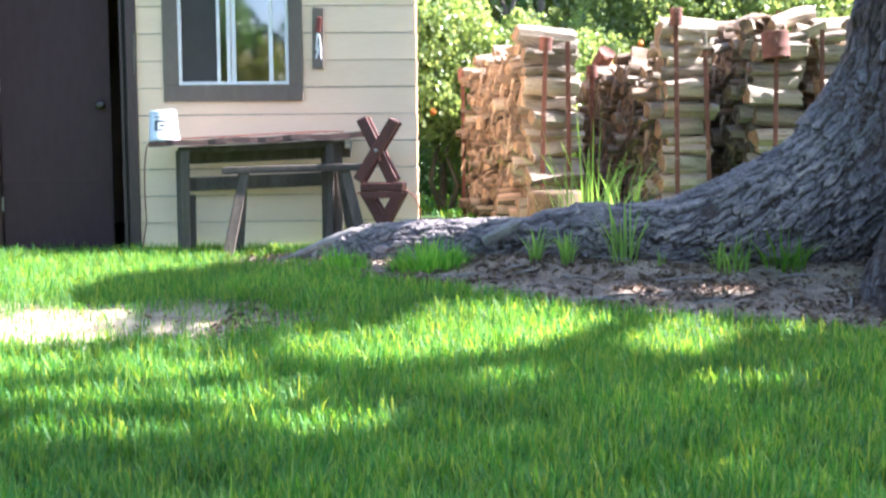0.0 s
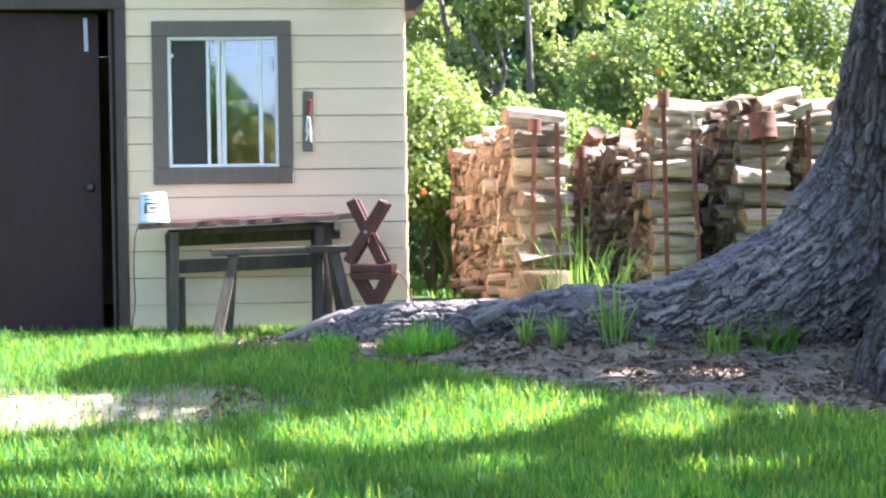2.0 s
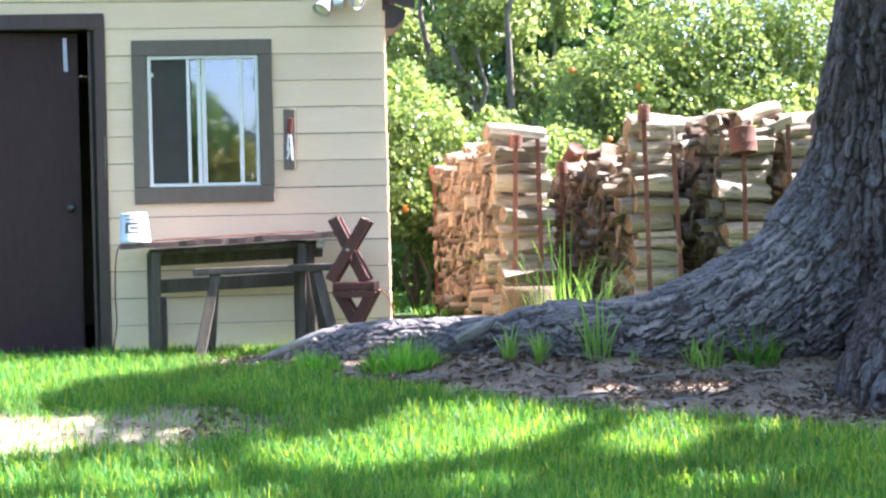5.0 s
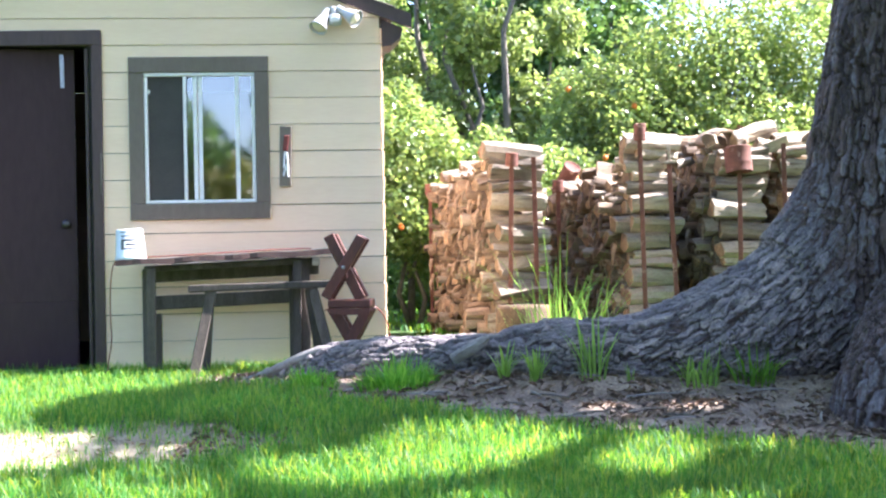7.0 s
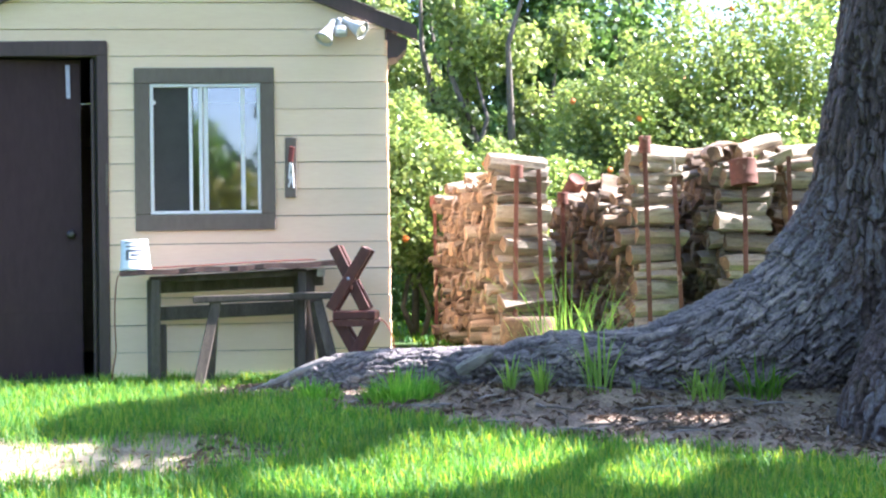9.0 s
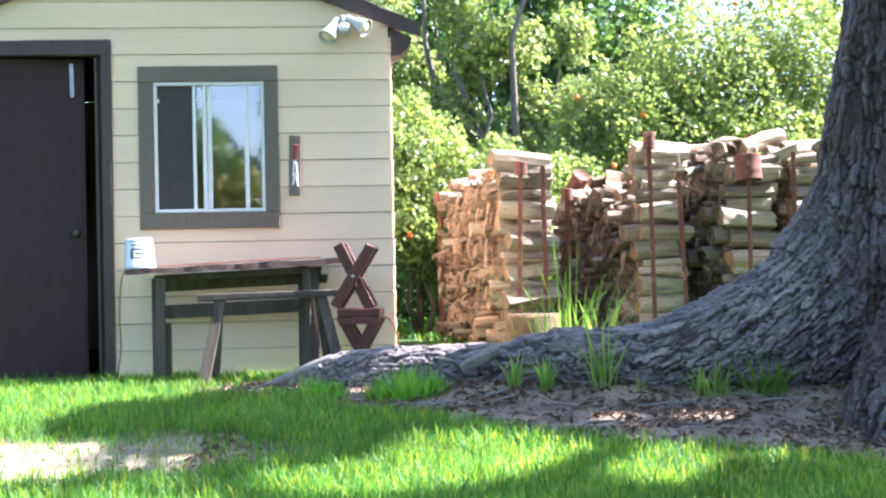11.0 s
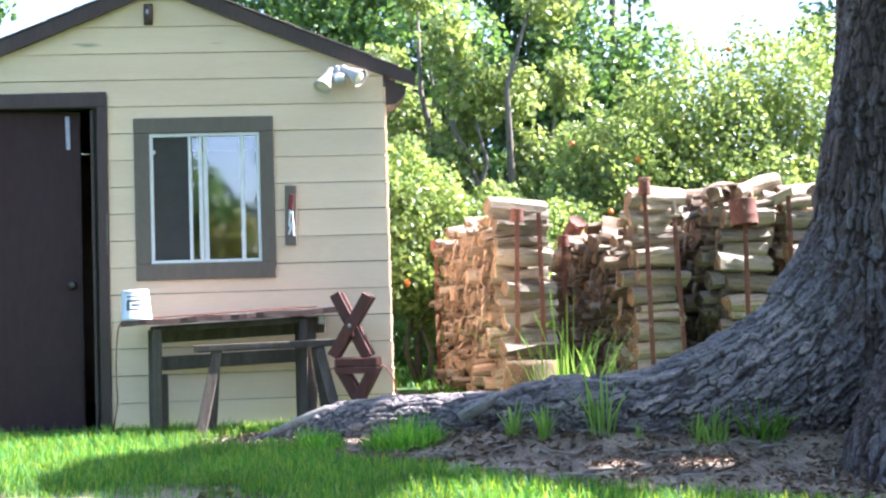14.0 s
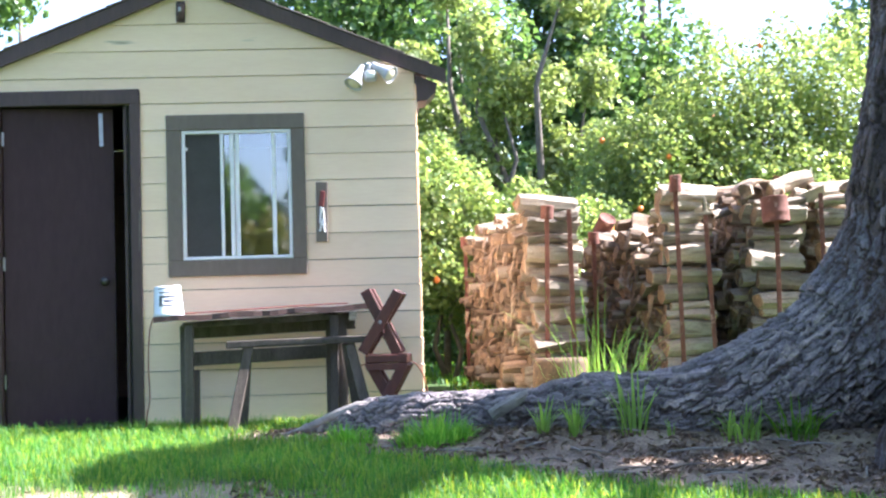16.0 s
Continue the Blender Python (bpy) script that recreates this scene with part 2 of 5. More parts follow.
def thing(name, m, label, category, group="", kind=""):
    ob = new(name)
    ob.empty_display_size = 0.1
    ob.matrix_world = m
    return tagged(ob, label, category, group, kind)


def box(size, at=(0, 0, 0), turn=(0, 0, 0), bevel=0.004, bm=None, rough=0.0):
    """A board with rounded edges; rough shakes its corners."""
    b = bmesh.new()
    bmesh.ops.create_cube(b, size=1, matrix=Matrix.Diagonal((*size, 1)))
    if bevel:
        bmesh.ops.bevel(b, geom=list(b.edges), offset=min(bevel, 0.45 * min(size)), segments=1, affect="EDGES")
    if rough:
        for v in b.verts:
            v.co += Vector([random.uniform(-rough, rough) for _ in range(3)])
    b.transform(pose(*at, *turn))
    if bm is None:
        return b
    me = bpy.data.meshes.new("piece")
    b.to_mesh(me)
    b.free()
    bm.from_mesh(me)
    bpy.data.meshes.remove(me)
    return bm


def lathe(profile, sides=24, m=None, close=True):
    """A turned body from (radius, height) pairs."""
    bm = bmesh.new()
    rings = [[bm.verts.new((r * math.cos(2 * math.pi * i / sides), r * math.sin(2 * math.pi * i / sides), z)) for i in range(sides)]
             for r, z in profile]
    for a, b in zip(rings, rings[1:]):
        for i in range(sides):
            j = (i + 1) % sides
            bm.faces.new((a[i], a[j], b[j], b[i]))
    if close:
        bm.faces.new(rings[0][::-1]), bm.faces.new(rings[-1])
    bmesh.ops.recalc_face_normals(bm, faces=bm.faces)
    if m is not None:
        bm.transform(m)
    return bm


def tube(points, radii, sides=10, wob=0.0, bm=None, closed=True):
    """A tapered limb along a polyline."""
    bm = bm or bmesh.new()
    pts = [Vector(p) for p in points]
    rings, side = [], None
    for i, p in enumerate(pts):
        d = (pts[min(i + 1, len(pts) - 1)] - pts[max(i - 1, 0)]).normalized()
        if side is None:
            side = d.orthogonal().normalized()
        side = (side - d * side.dot(d)).normalized()
        up = d.cross(side)
        ring = []
        for j in range(sides):
            a = 2 * math.pi * j / sides
            r = radii[i] * (1 + wob * random.uniform(-1, 1))
            ring.append(bm.verts.new(p + side * (r * math.cos(a)) + up * (r * math.sin(a))))
        rings.append(ring)
    for a, b in zip(rings, rings[1:]):
        for i in range(sides):
            j = (i + 1) % sides
            bm.faces.new((a[i], a[j], b[j], b[i]))
    if closed:
        bm.faces.new(rings[0][::-1]), bm.faces.new(rings[-1])
    return bm


def smoothstep(a, b, x):
    t = np.clip((np.asarray(x, float) - a) / (b - a), 0, 1)
    return t * t * (3 - 2 * t)


def rolls(x, y):
    """Gentle unevenness, from a few waves."""
    return (np.sin(1.7 * x + 0.6 * y) * np.cos(1.3 * y - 0.4 * x) + 0.5 * np.sin(4.1 * x - 2.2 * y + 1.0)) * 0.008


def ground_z(x, y):
    """The lawn, with the low mound that the tree stands on."""
    x, y = np.asarray(x, float), np.asarray(y, float)
    lat = 0.32 + 0.68 * smoothstep(-2.0, -0.5, x)
    rise, fall = smoothstep(4.4, 6.5, y), smoothstep(6.9, 8.1, y)
    bank = 0.05 * smoothstep(5.75, 6.1, y) * smoothstep(7.0, 6.6, y) * smoothstep(-0.3, 0.2, x) * smoothstep(2.4, 1.8, x)
    return bank + 0.125 * rise * lat * (1 - fall) + 0.05 * fall * rise + rolls(x, y) * smoothstep(9.5, 8.5, y) * smoothstep(-6, 0, y)


def wave(x, y, s, seed):
    """Smooth blotches between about -1 and 1."""
    a = np.sin(x * s + seed) * np.cos(y * s * 1.13 - seed * 1.7)
    b = np.sin(x * s * 2.3 - y * s * 1.1 + seed * 2.1) * np.cos(y * s * 1.9 + x * s * 0.7)
    c = np.sin(x * s * 4.7 + y * s * 3.1 + seed) * np.cos(y * s * 4.3 - x * s * 2.9)
    return a * 0.55 + b * 0.3 + c * 0.2


# ---- ground ----
def bare_edge(x):
    return np.interp(x, [-1.5, -1.25, -0.58, -0.1, 0.42, 1.24, 1.6, 3.5], [7.25, 6.75, 6.0, 5.66, 5.30, 4.85, 4.62, 4.3])


def soil(x, y):
    """How bare the soil is: round the tree and its root, and on a dry patch of the lawn."""
    x, y = np.asarray(x, float), np.asarray(y, float)
    n = wave(x, y, 2.6, 1.0) + 0.6 * wave(x, y, 9.0, 4.0)
    tree = smoothstep(-0.15, 0.15, y - bare_edge(x) - 0.13 * n) * smoothstep(-1.6, -1.15, x + 0.1 * n) * smoothstep(7.75, 7.35, y + 0.1 * n)
    patch = 0.76 * smoothstep(1.45, 0.5, np.hypot((x + 1.80) / 1.0, (y - 5.0) / 0.46) + 0.5 * n)
    return np.maximum(tree, patch)


def ground_material():
    m = bpy.data.materials.new("soil_and_turf")
    m.use_nodes = True
    n, k = m.node_tree.nodes, m.node_tree.links.new
    b = n["Principled BSDF"]
    b.inputs["Roughness"].default_value = 0.95
    co, at = n.new("ShaderNodeTexCoord"), n.new("ShaderNodeAttribute")
    at.attribute_name = "soil"
    big, fine = n.new("ShaderNodeTexNoise"), n.new("ShaderNodeTexNoise")
    for node, s in ((big, 5.0), (fine, 75.0)):
        node.inputs["Scale"].default_value, node.inputs["Detail"].default_value = s, 6
        k(co.outputs["Object"], node.inputs["Vector"])
    mx = n.new("ShaderNodeMix")
    mx.inputs[0].default_value = 0.5
    k(big.outputs[0], mx.inputs[2]), k(fine.outputs[0], mx.inputs[3])
    dirt = ramp(n, [(0.36, (0.095, 0.069, 0.052)), (0.50, (0.225, 0.166, 0.117)), (0.64, (0.40, 0.315, 0.235))])
    turf = ramp(n, [(0.35, (0.028, 0.060, 0.012)), (0.65, (0.060, 0.125, 0.020))])
    k(mx.outputs[0], dirt.inputs[0]), k(mx.outputs[0], turf.inputs[0])
    mc = n.new("ShaderNodeMix")
    mc.data_type = "RGBA"
    k(at.outputs["Fac"], mc.inputs[0]), k(turf.outputs[0], mc.inputs[6]), k(dirt.outputs[0], mc.inputs[7])
    dry = n.new("ShaderNodeAttribute")
    dry.attribute_name = "dry"
    sand = ramp(n, [(0.38, (0.15, 0.11, 0.07)), (0.50, (0.29, 0.24, 0.155)), (0.62, (0.45, 0.385, 0.265))])
    md = n.new("ShaderNodeMix")
    md.data_type = "RGBA"
    k(mx.outputs[0], sand.inputs[0]), k(dry.outputs["Fac"], md.inputs[0]), k(mc.outputs[2], md.inputs[6]), k(sand.outputs[0], md.inputs[7])
    k(md.outputs[2], b.inputs["Base Color"])
    bp = n.new("ShaderNodeBump")
    bp.inputs["Strength"].default_value, bp.inputs["Distance"].default_value = 0.9, 0.02
    k(mx.outputs[0], bp.inputs["Height"]), k(bp.outputs[0], b.inputs["Normal"])
    return m


def build_ground():
    xs = np.concatenate([[-400, -120, -40, -15, -8], np.arange(-4.5, 4.5, 0.035), [4.5, 8, 15, 40, 120, 400]])
    ys = np.concatenate([[-400, -120, -40, -12, -4, 0, 1.5], np.arange(2.2, 8.6, 0.035), [8.6, 9, 10, 12, 15, 20, 40, 120, 400]])
    gx, gy = np.meshgrid(xs, ys)
    so = soil(gx, gy) * (np.abs(gx) < 4.4) * (gy > 2.2) * (gy < 8.6)
    z = ground_z(gx, gy)
    lumps = wave(gx, gy, 11.0, 2.0) * 0.006 + wave(gx, gy, 27.0, 5.0) * 0.004
    z = z + so * (lumps - 0.006)
    w, h = len(xs), len(ys)
    verts = np.stack([gx.ravel(), gy.ravel(), z.ravel()], 1)
    i = np.arange(w * h).reshape(h, w)
    faces = np.stack([i[:-1, :-1].ravel(), i[:-1, 1:].ravel(), i[1:, 1:].ravel(), i[1:, :-1].ravel()], 1)
    ob = raw("ground", verts.tolist(), faces.tolist(), ground_material(), smooth=True)
    at = ob.data.attributes.new("soil", "FLOAT", "POINT")
    at.data.foreach_set("value", so.ravel().astype(np.float32))
    at = ob.data.attributes.new("dry", "FLOAT", "POINT")
    at.data.foreach_set("value", (so * (gx < -0.8) * (gy < 5.7)).ravel().astype(np.float32))
    tagged(ob, "green lawn with bare sandy soil around the tree", "ground", kind="structure")


build_ground()

# ---- shed ----
SHED = pose(-0.335, 8.3, 0.0, 0, 0, 4.3)      # x along the gable wall, its right corner at 0; y into the shed
WIDE, DEEP, COURSE, PITCH = 2.84, 3.2, 0.1716, 0.408
MID = -WIDE / 2
shed = thing("shed", SHED, "small cream timber shed with dark brown door and gable roof", "shed")


def eave_z(x):
    return 2.285 + PITCH * (WIDE / 2 - abs(x - MID))


def prism(poly, y0, y1, lean=0.0):
    """An upright plate: an outline in x, z between two depths; its lower front edge stands proud by lean."""
    bm = bmesh.new()
    zs = [p[1] for p in poly]
    a = [bm.verts.new((x, y0 - lean * (max(zs) - z) / max(1e-6, max(zs) - min(zs)), z)) for x, z in poly]
    b = [bm.verts.new((x, y1, z)) for x, z in poly]
    bm.faces.new(a), bm.faces.new(b[::-1])
    for i in range(len(poly)):
        j = (i + 1) % len(poly)
        bm.faces.new((a[j], a[i], b[i], b[j]))
    bmesh.ops.recalc_face_normals(bm, faces=bm.faces)
    return bm


DOOR, WIN = (-2.67, -1.865, 2.125), (-1.507, -0.807, 1.105, 1.940)
# dark core, so seams and the gap beside the door read as shade
bm = bmesh.new()
for x0, x1, z0, z1 in ((-WIDE, DOOR[0], 0.0, 2.2), (DOOR[1], WIN[0], 0.0, 2.2), (WIN[1], 0.0, 0.0, 2.2),
                       (WIN[0], WIN[1], 0.0, WIN[2]), (WIN[0], WIN[1], WIN[3], 2.2), (DOOR[0], DOOR[1], DOOR[2], 2.2)):
    box((x1 - x0, 0.09, z1 - z0), ((x0 + x1) / 2, 0.069, (z0 + z1) / 2), bevel=0, bm=bm)
front = part("wall", bm, M_SHADE, shed, "cream lap-boarded gable wall")
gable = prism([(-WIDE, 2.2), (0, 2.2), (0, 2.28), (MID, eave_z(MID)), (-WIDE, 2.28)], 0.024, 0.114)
part("gable_wall", gable, M_SHADE, shed)
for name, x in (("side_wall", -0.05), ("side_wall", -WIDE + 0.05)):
    part(name, box((0.09, DEEP - 0.12, 2.22), (x, 0.10 + (DEEP - 0.12) / 2, 1.11), bevel=0), M_SHADE, shed)
part("back_wall", box((WIDE, 0.1, 2.22), (MID, DEEP, 1.11), bevel=0), M_SIDING, shed)
# floor and loft close the inside; the unseen loft keeps sun out
part("shed_floor", box((WIDE - 0.2, DEEP - 0.2, 0.05), (MID, DEEP / 2, 0.03), bevel=0), M_SHADE, shed)
part("loft", box((WIDE - 0.01, DEEP - 0.15, 0.03), (MID, DEEP / 2 + 0.02, 2.236), bevel=0), M_SHADE, shed)

# lap boards of the gable wall, cut round the door and the window
rng = random.Random(4)
for k in range(-1, 17):
    z0, z1 = max(0.02, 0.0574 + COURSE * k) + 0.0024, 0.0574 + COURSE * (k + 1) - 0.0016
    if z1 - z0 < 0.03:
        continue
    spans = [(-WIDE, 0.0)]
    for bx0, bx1, bz0, bz1 in ((-2.74, -1.80, 0.0, 2.17), (-1.57, -0.745, 1.035, 2.01)):
        if z0 + 0.5 * COURSE > bz0 and z0 + 0.5 * COURSE < bz1:
            spans = [s for a, b in spans for s in ((a, min(b, bx0)), (max(a, bx1), b)) if s[1] - s[0] > 0.02]
    for a, b in spans:
        reach = lambda z: max(0.0, (eave_z(MID) + 0.015 - z) / PITCH)
        lo, hi = reach(z0), reach(z1)
        jut = rng.uniform(-0.004, 0.006) if b == 0.0 else 0.0
        poly = [(max(a, MID - lo), z0), (min(b + jut, MID + lo), z0), (min(b + jut, MID + hi), z1), (max(a, MID - hi), z1)]
        sag = rng.uniform(-0.0015, 0.0015)
        poly = [(x, z + sag * (1 if x > MID else -1)) for x, z in poly]
        if hi < 0.02:
            poly = poly[:2] + [(MID, min(z1, eave_z(MID) + 0.01))]
        part("board", prism(poly, 0.004, 0.023, lean=0.0055), M_SIDING, front)
# lap boards of the sunny side
for k in range(-1, 13):
    z0, z1 = max(0.02, 0.0574 + COURSE * k) + 0.004, min(2.22, 0.0574 + COURSE * (k + 1) - 0.003)
    b = box((0.018, DEEP - 0.03, z1 - z0), (0.005, DEEP / 2 + 0.01, (z0 + z1) / 2), (0, 2.2, 0), 0.002)
    part("board", b, M_SIDING, front)

# roof: two slabs, shingle courses, barge boards, rafter ends
SLOPE = math.degrees(math.atan(PITCH))
run, slab = WIDE / 2 + 0.20, WIDE / 2 + 0.05
for s in (1, -1):
    length = slab / math.cos(math.radians(SLOPE)) + (0.03 if s > 0 else -0.03)
    cx, cz = MID + s * slab / 2, 2.915 - PITCH * slab / 2
    roof = part("roof", box((length, DEEP + 0.04, 0.04), (cx, DEEP / 2 + 0.012, cz), (0, s * SLOPE, 0), 0.004), M_ROOFING, shed,
                "brown asphalt shingle roof")
    for k in range(9):
        d = (k + 0.5) / 9 * slab
        part("shingle_course", box((0.24, DEEP + 0.10, 0.012), (MID + s * (d + 0.02), DEEP / 2 - 0.008, 2.950 - PITCH * d + rng.uniform(-0.003, 0.003)),
                                   (0, s * (SLOPE - 1.6), 0), 0.003), M_ROOFING, roof)
    # barge board, sagging a little along its length
    bm = bmesh.new()
    pts = []
    for i in range(9):
        q = i / 8
        x = MID + s * q * (run + 0.005)
        top = 2.950 - PITCH * q * run - 0.010 * math.sin(math.pi * q) + 0.012 * q
        pts.append((x, top))
    poly = pts + [(x, z - 0.092) for x, z in reversed(pts)]
    part("barge_board", prism(poly, -0.050, -0.014), M_BROWN, shed, "dark brown painted barge board")
    tail = [(0.012, 2.275), (0.150, 2.220), (0.140, 2.165), (0.075, 2.105), (0.012, 2.100)]
    part("rafter_end", prism([(MID + s * (WIDE / 2 + x), z) for x, z in tail], 0.012, 0.30), M_BROWN, shed)

# door: brown trim, leaf standing a hand's width open, knob, kick plate
trim = part("door_frame", box((0.066, 0.028, 2.195), (-1.802, -0.006, 1.10), (0, 0.15, 0), 0.004), M_BROWN, shed, "dark brown worn door frame")
part("header", box((0.99, 0.030, 0.095), (-2.265, -0.008, 2.163), (0, -0.3, 0), 0.004), M_BROWN, trim)
part("jamb", box((0.108, 0.028, 2.11), (-2.712, -0.006, 1.06), bevel=0.004), M_BROWN, trim)
part("reveal", box((0.02, 0.11, 2.10), (-1.868, 0.064, 1.05), bevel=0.002), M_BROWN, trim)
part("reveal", box((0.02, 0.11, 2.10), (-2.664, 0.064, 1.05), bevel=0.002), M_BROWN, trim)
part("sill", box((0.84, 0.16, 0.05), (-2.265, 0.03, 0.045), bevel=0.006), M_OLDWOOD, trim)
part("worn_edge", box((0.012, 0.004, 0.26), (-1.779, -0.0225, 1.30), (0, 1, 0), 0.001), M_LIMB, trim)
leaf = new("door")
leaf.parent = shed
leaf.matrix_local = pose(-2.650, 0.055, 0.068, 0, 0, 8.0)
tagged(leaf, "dark brown flush door standing slightly open")
bm = box((0.690, 0.04, 2.045), (0.345, 0.0, 1.0225), bevel=0.004)
part("leaf", bm, M_DOOR, leaf)
part("kick_plate", box((0.675, 0.004, 0.42), (0.345, -0.0225, 0.215), bevel=0.002), M_DOOR, leaf)
knob = lathe([(0.026, 0), (0.027, 0.006), (0.012, 0.010), (0.011, 0.03), (0.024, 0.036), (0.030, 0.05), (0.026, 0.062), (0.012, 0.068)], 20,
             pose(0.625, -0.019, 0.92, 90))
part("door_knob", knob, M_KNOB, leaf, "round dark bronze knob", True)
part("strike_strip", box((0.026, 0.005, 0.215), (0.612, -0.0225, 1.905), (0, -1, 0), 0.001), M_STEEL, leaf)
for z in (0.25, 1.0, 1.8):
    part("hinge", lathe([(0.008, 0), (0.008, 0.09)], 10, pose(0.0, -0.02, z)), M_STEEL, leaf)

# window: taupe casing, white sliding sashes, insect mesh behind one half
win = new("window")
win.parent = shed
tagged(win, "white vinyl sliding window in a wide taupe casing")
X0, X1, Z0, Z1 = -1.602, -0.719, 1.000, 2.038
for size, at in (((X1 - X0, 0.028, 0.099), (-1.1605, -0.011, Z1 - 0.0495)), ((X1 - X0, 0.028, 0.104), (-1.1605, -0.011, Z0 + 0.052)),
                 ((0.095, 0.026, Z1 - Z0 - 0.203), (X0 + 0.0475, -0.010, 1.5215)), ((0.088, 0.026, Z1 - Z0 - 0.203), (X1 - 0.044, -0.010, 1.5215))):
    part("casing", box(size, at, bevel=0.004), M_TRIM, win)
fr = 0.022
for size, at in (((0.700, 0.07, fr), (-1.157, 0.02, 1.938 - fr / 2)), ((0.700, 0.07, fr), (-1.157, 0.02, 1.104 + fr / 2)),
                 ((fr, 0.07, 0.79), (-1.507 + fr / 2, 0.02, 1.521)), ((fr, 0.07, 0.79), (-0.807 - fr / 2, 0.02, 1.521))):
    part("window_frame", box(size, at, bevel=0.004), M_WHITE, win)
for x, w, y, name in ((-1.187, 0.026, 0.004, "meeting_stile"), (-1.156, 0.028, 0.012, "meeting_stile"), (-1.252, 0.020, -0.001, "stile"),
                      (-0.921, 0.026, -0.001, "stile")):
    part(name, box((w, 0.022, 0.788), (x, y, 1.521), bevel=0.003), M_WHITE, win)
screen = part("insect_mesh", box((0.225, 0.003, 0.79), (-1.374, 0.0100, 1.521), bevel=0), M_SCREEN, win, "dark grey insect mesh")
part("latch", box((0.016, 0.012, 0.026), (-1.478, 0.002, 1.82), bevel=0.003), M_WHITE, win)
for x0, x1, y in ((-1.485, -1.200, 0.022), (-1.142, -0.829, 0.008)):
    g = part("pane", box((x1 - x0, 0.004, 0.79), ((x0 + x1) / 2, y, 1.521), bevel=0), M_GLASS, win)
    g.visible_shadow = False
# a shelf of dim things inside, seen past the stile
part("inner_sill", box((0.70, 0.10, 0.025), (-1.157, 0.13, 1.09), bevel=0.003), M_TRIM, win)

# gable lamp pod, plaque, floodlight
pod = thing("wall_lamp", SHED @ pose(-1.495, 0.0, 2.71), "small dark bronze wall lamp high on the gable", "wall lamp")
part("backplate", box((0.058, 0.012, 0.14), (0, -0.007, 0), bevel=0.02), M_BROWN, pod)
part("body", lathe([(0.004, -0.058), (0.02, -0.05), (0.027, -0.03), (0.027, 0.03), (0.02, 0.05), (0.004, 0.058)], 16, pose(0, -0.03, 0)), M_BROWN, pod, "", True)
part("lens", box((0.018, 0.006, 0.03), (0, -0.058, 0.006), bevel=0.004), M_STEEL, pod)

plaque = thing("thermometer_plaque", SHED @ pose(-0.618, 0.0, 1.395, 0, 1.2, 0), "narrow brown wooden plaque with red and white ornament on the wall", "plaque")
part("plank", box((0.074, 0.018, 0.385), (0, -0.014, 0), bevel=0.004, rough=0.001), M_TRIM, plaque)
part("red_ornament", box((0.034, 0.012, 0.10), (0.002, -0.028, 0.085), (0, 6, 0), 0.006), M_REDPAINT, plaque)
for x, z, h, a in ((-0.008, -0.02, 0.11, 4), (0.012, -0.035, 0.12, -5), (-0.003, -0.085, 0.09, 14), (0.014, -0.105, 0.06, -12)):
    part("white_ornament", box((0.012, 0.010, h), (x, -0.027, z), (0, a, 0), 0.004), M_WHITE, plaque)

flood = thing("floodlight", SHED @ pose(-0.295, 0.0, 2.285), "white twin-head floodlight with a motion sensor under the eave", "floodlight")
part("mount", lathe([(0.052, 0), (0.052, 0.018), (0.03, 0.03)], 24, pose(0, 0.0, 0.02, 90)), M_LAMP, flood, "", True)
part("arm", box((0.036, 0.06, 0.10), (0, -0.05, 0.012), bevel=0.01), M_LAMP, flood)
part("sensor", lathe([(0.022, 0.0), (0.040, 0.006), (0.043, 0.05), (0.038, 0.066)], 20, pose(0.010, -0.075, -0.062)), M_LAMP, flood, "white motion sensor", True)
part("sensor_lens", box((0.058, 0.006, 0.03), (0.010, -0.117, -0.030), bevel=0.004), M_WHITE, flood)
for at, aim in (((-0.045, -0.06, 0.025), (-0.115, -0.13, -0.12)), ((0.045, -0.06, 0.040), (0.165, -0.13, -0.045))):
    head = new("lamp_head")
    head.parent = flood
    head.matrix_local = Matrix.Translation(at) @ (Vector(aim) - Vector(at)).to_track_quat("-Z", "Y").to_matrix().to_4x4()
    part("shade", lathe([(0.0225, 0.02), (0.024, -0.03), (0.032, -0.055), (0.052, -0.12), (0.060, -0.138), (0.056, -0.136), (0.046, -0.11), (0.026, -0.05)],
                        24, close=False), M_LAMP, head, "", True)
    part("bulb", lathe([(0.018, -0.04), (0.04, -0.10), (0.048, -0.122), (0.036, -0.134), (0.01, -0.138)], 20), M_BULB, head, "", True)

# ---- bench by the wall, with the things on and beside it ----
def board_between(p, q, wide, thick, face=(0, -1, 0), bevel=0.005, rough=0.002):
    """A board from p to q whose broad side turns to face."""
    p, q = Vector(p), Vector(q)
    z = (q - p).normalized()
    y = (Vector(face) * -1 - z * z.dot(Vector(face) * -1)).normalized()
    x = y.cross(z)
    m = Matrix((x, y, z)).transposed().to_4x4()
    m.translation = (p + q) / 2
    bm = box((wide, thick, (q - p).length), bevel=bevel, rough=rough)
    bm.transform(m)
    return bm


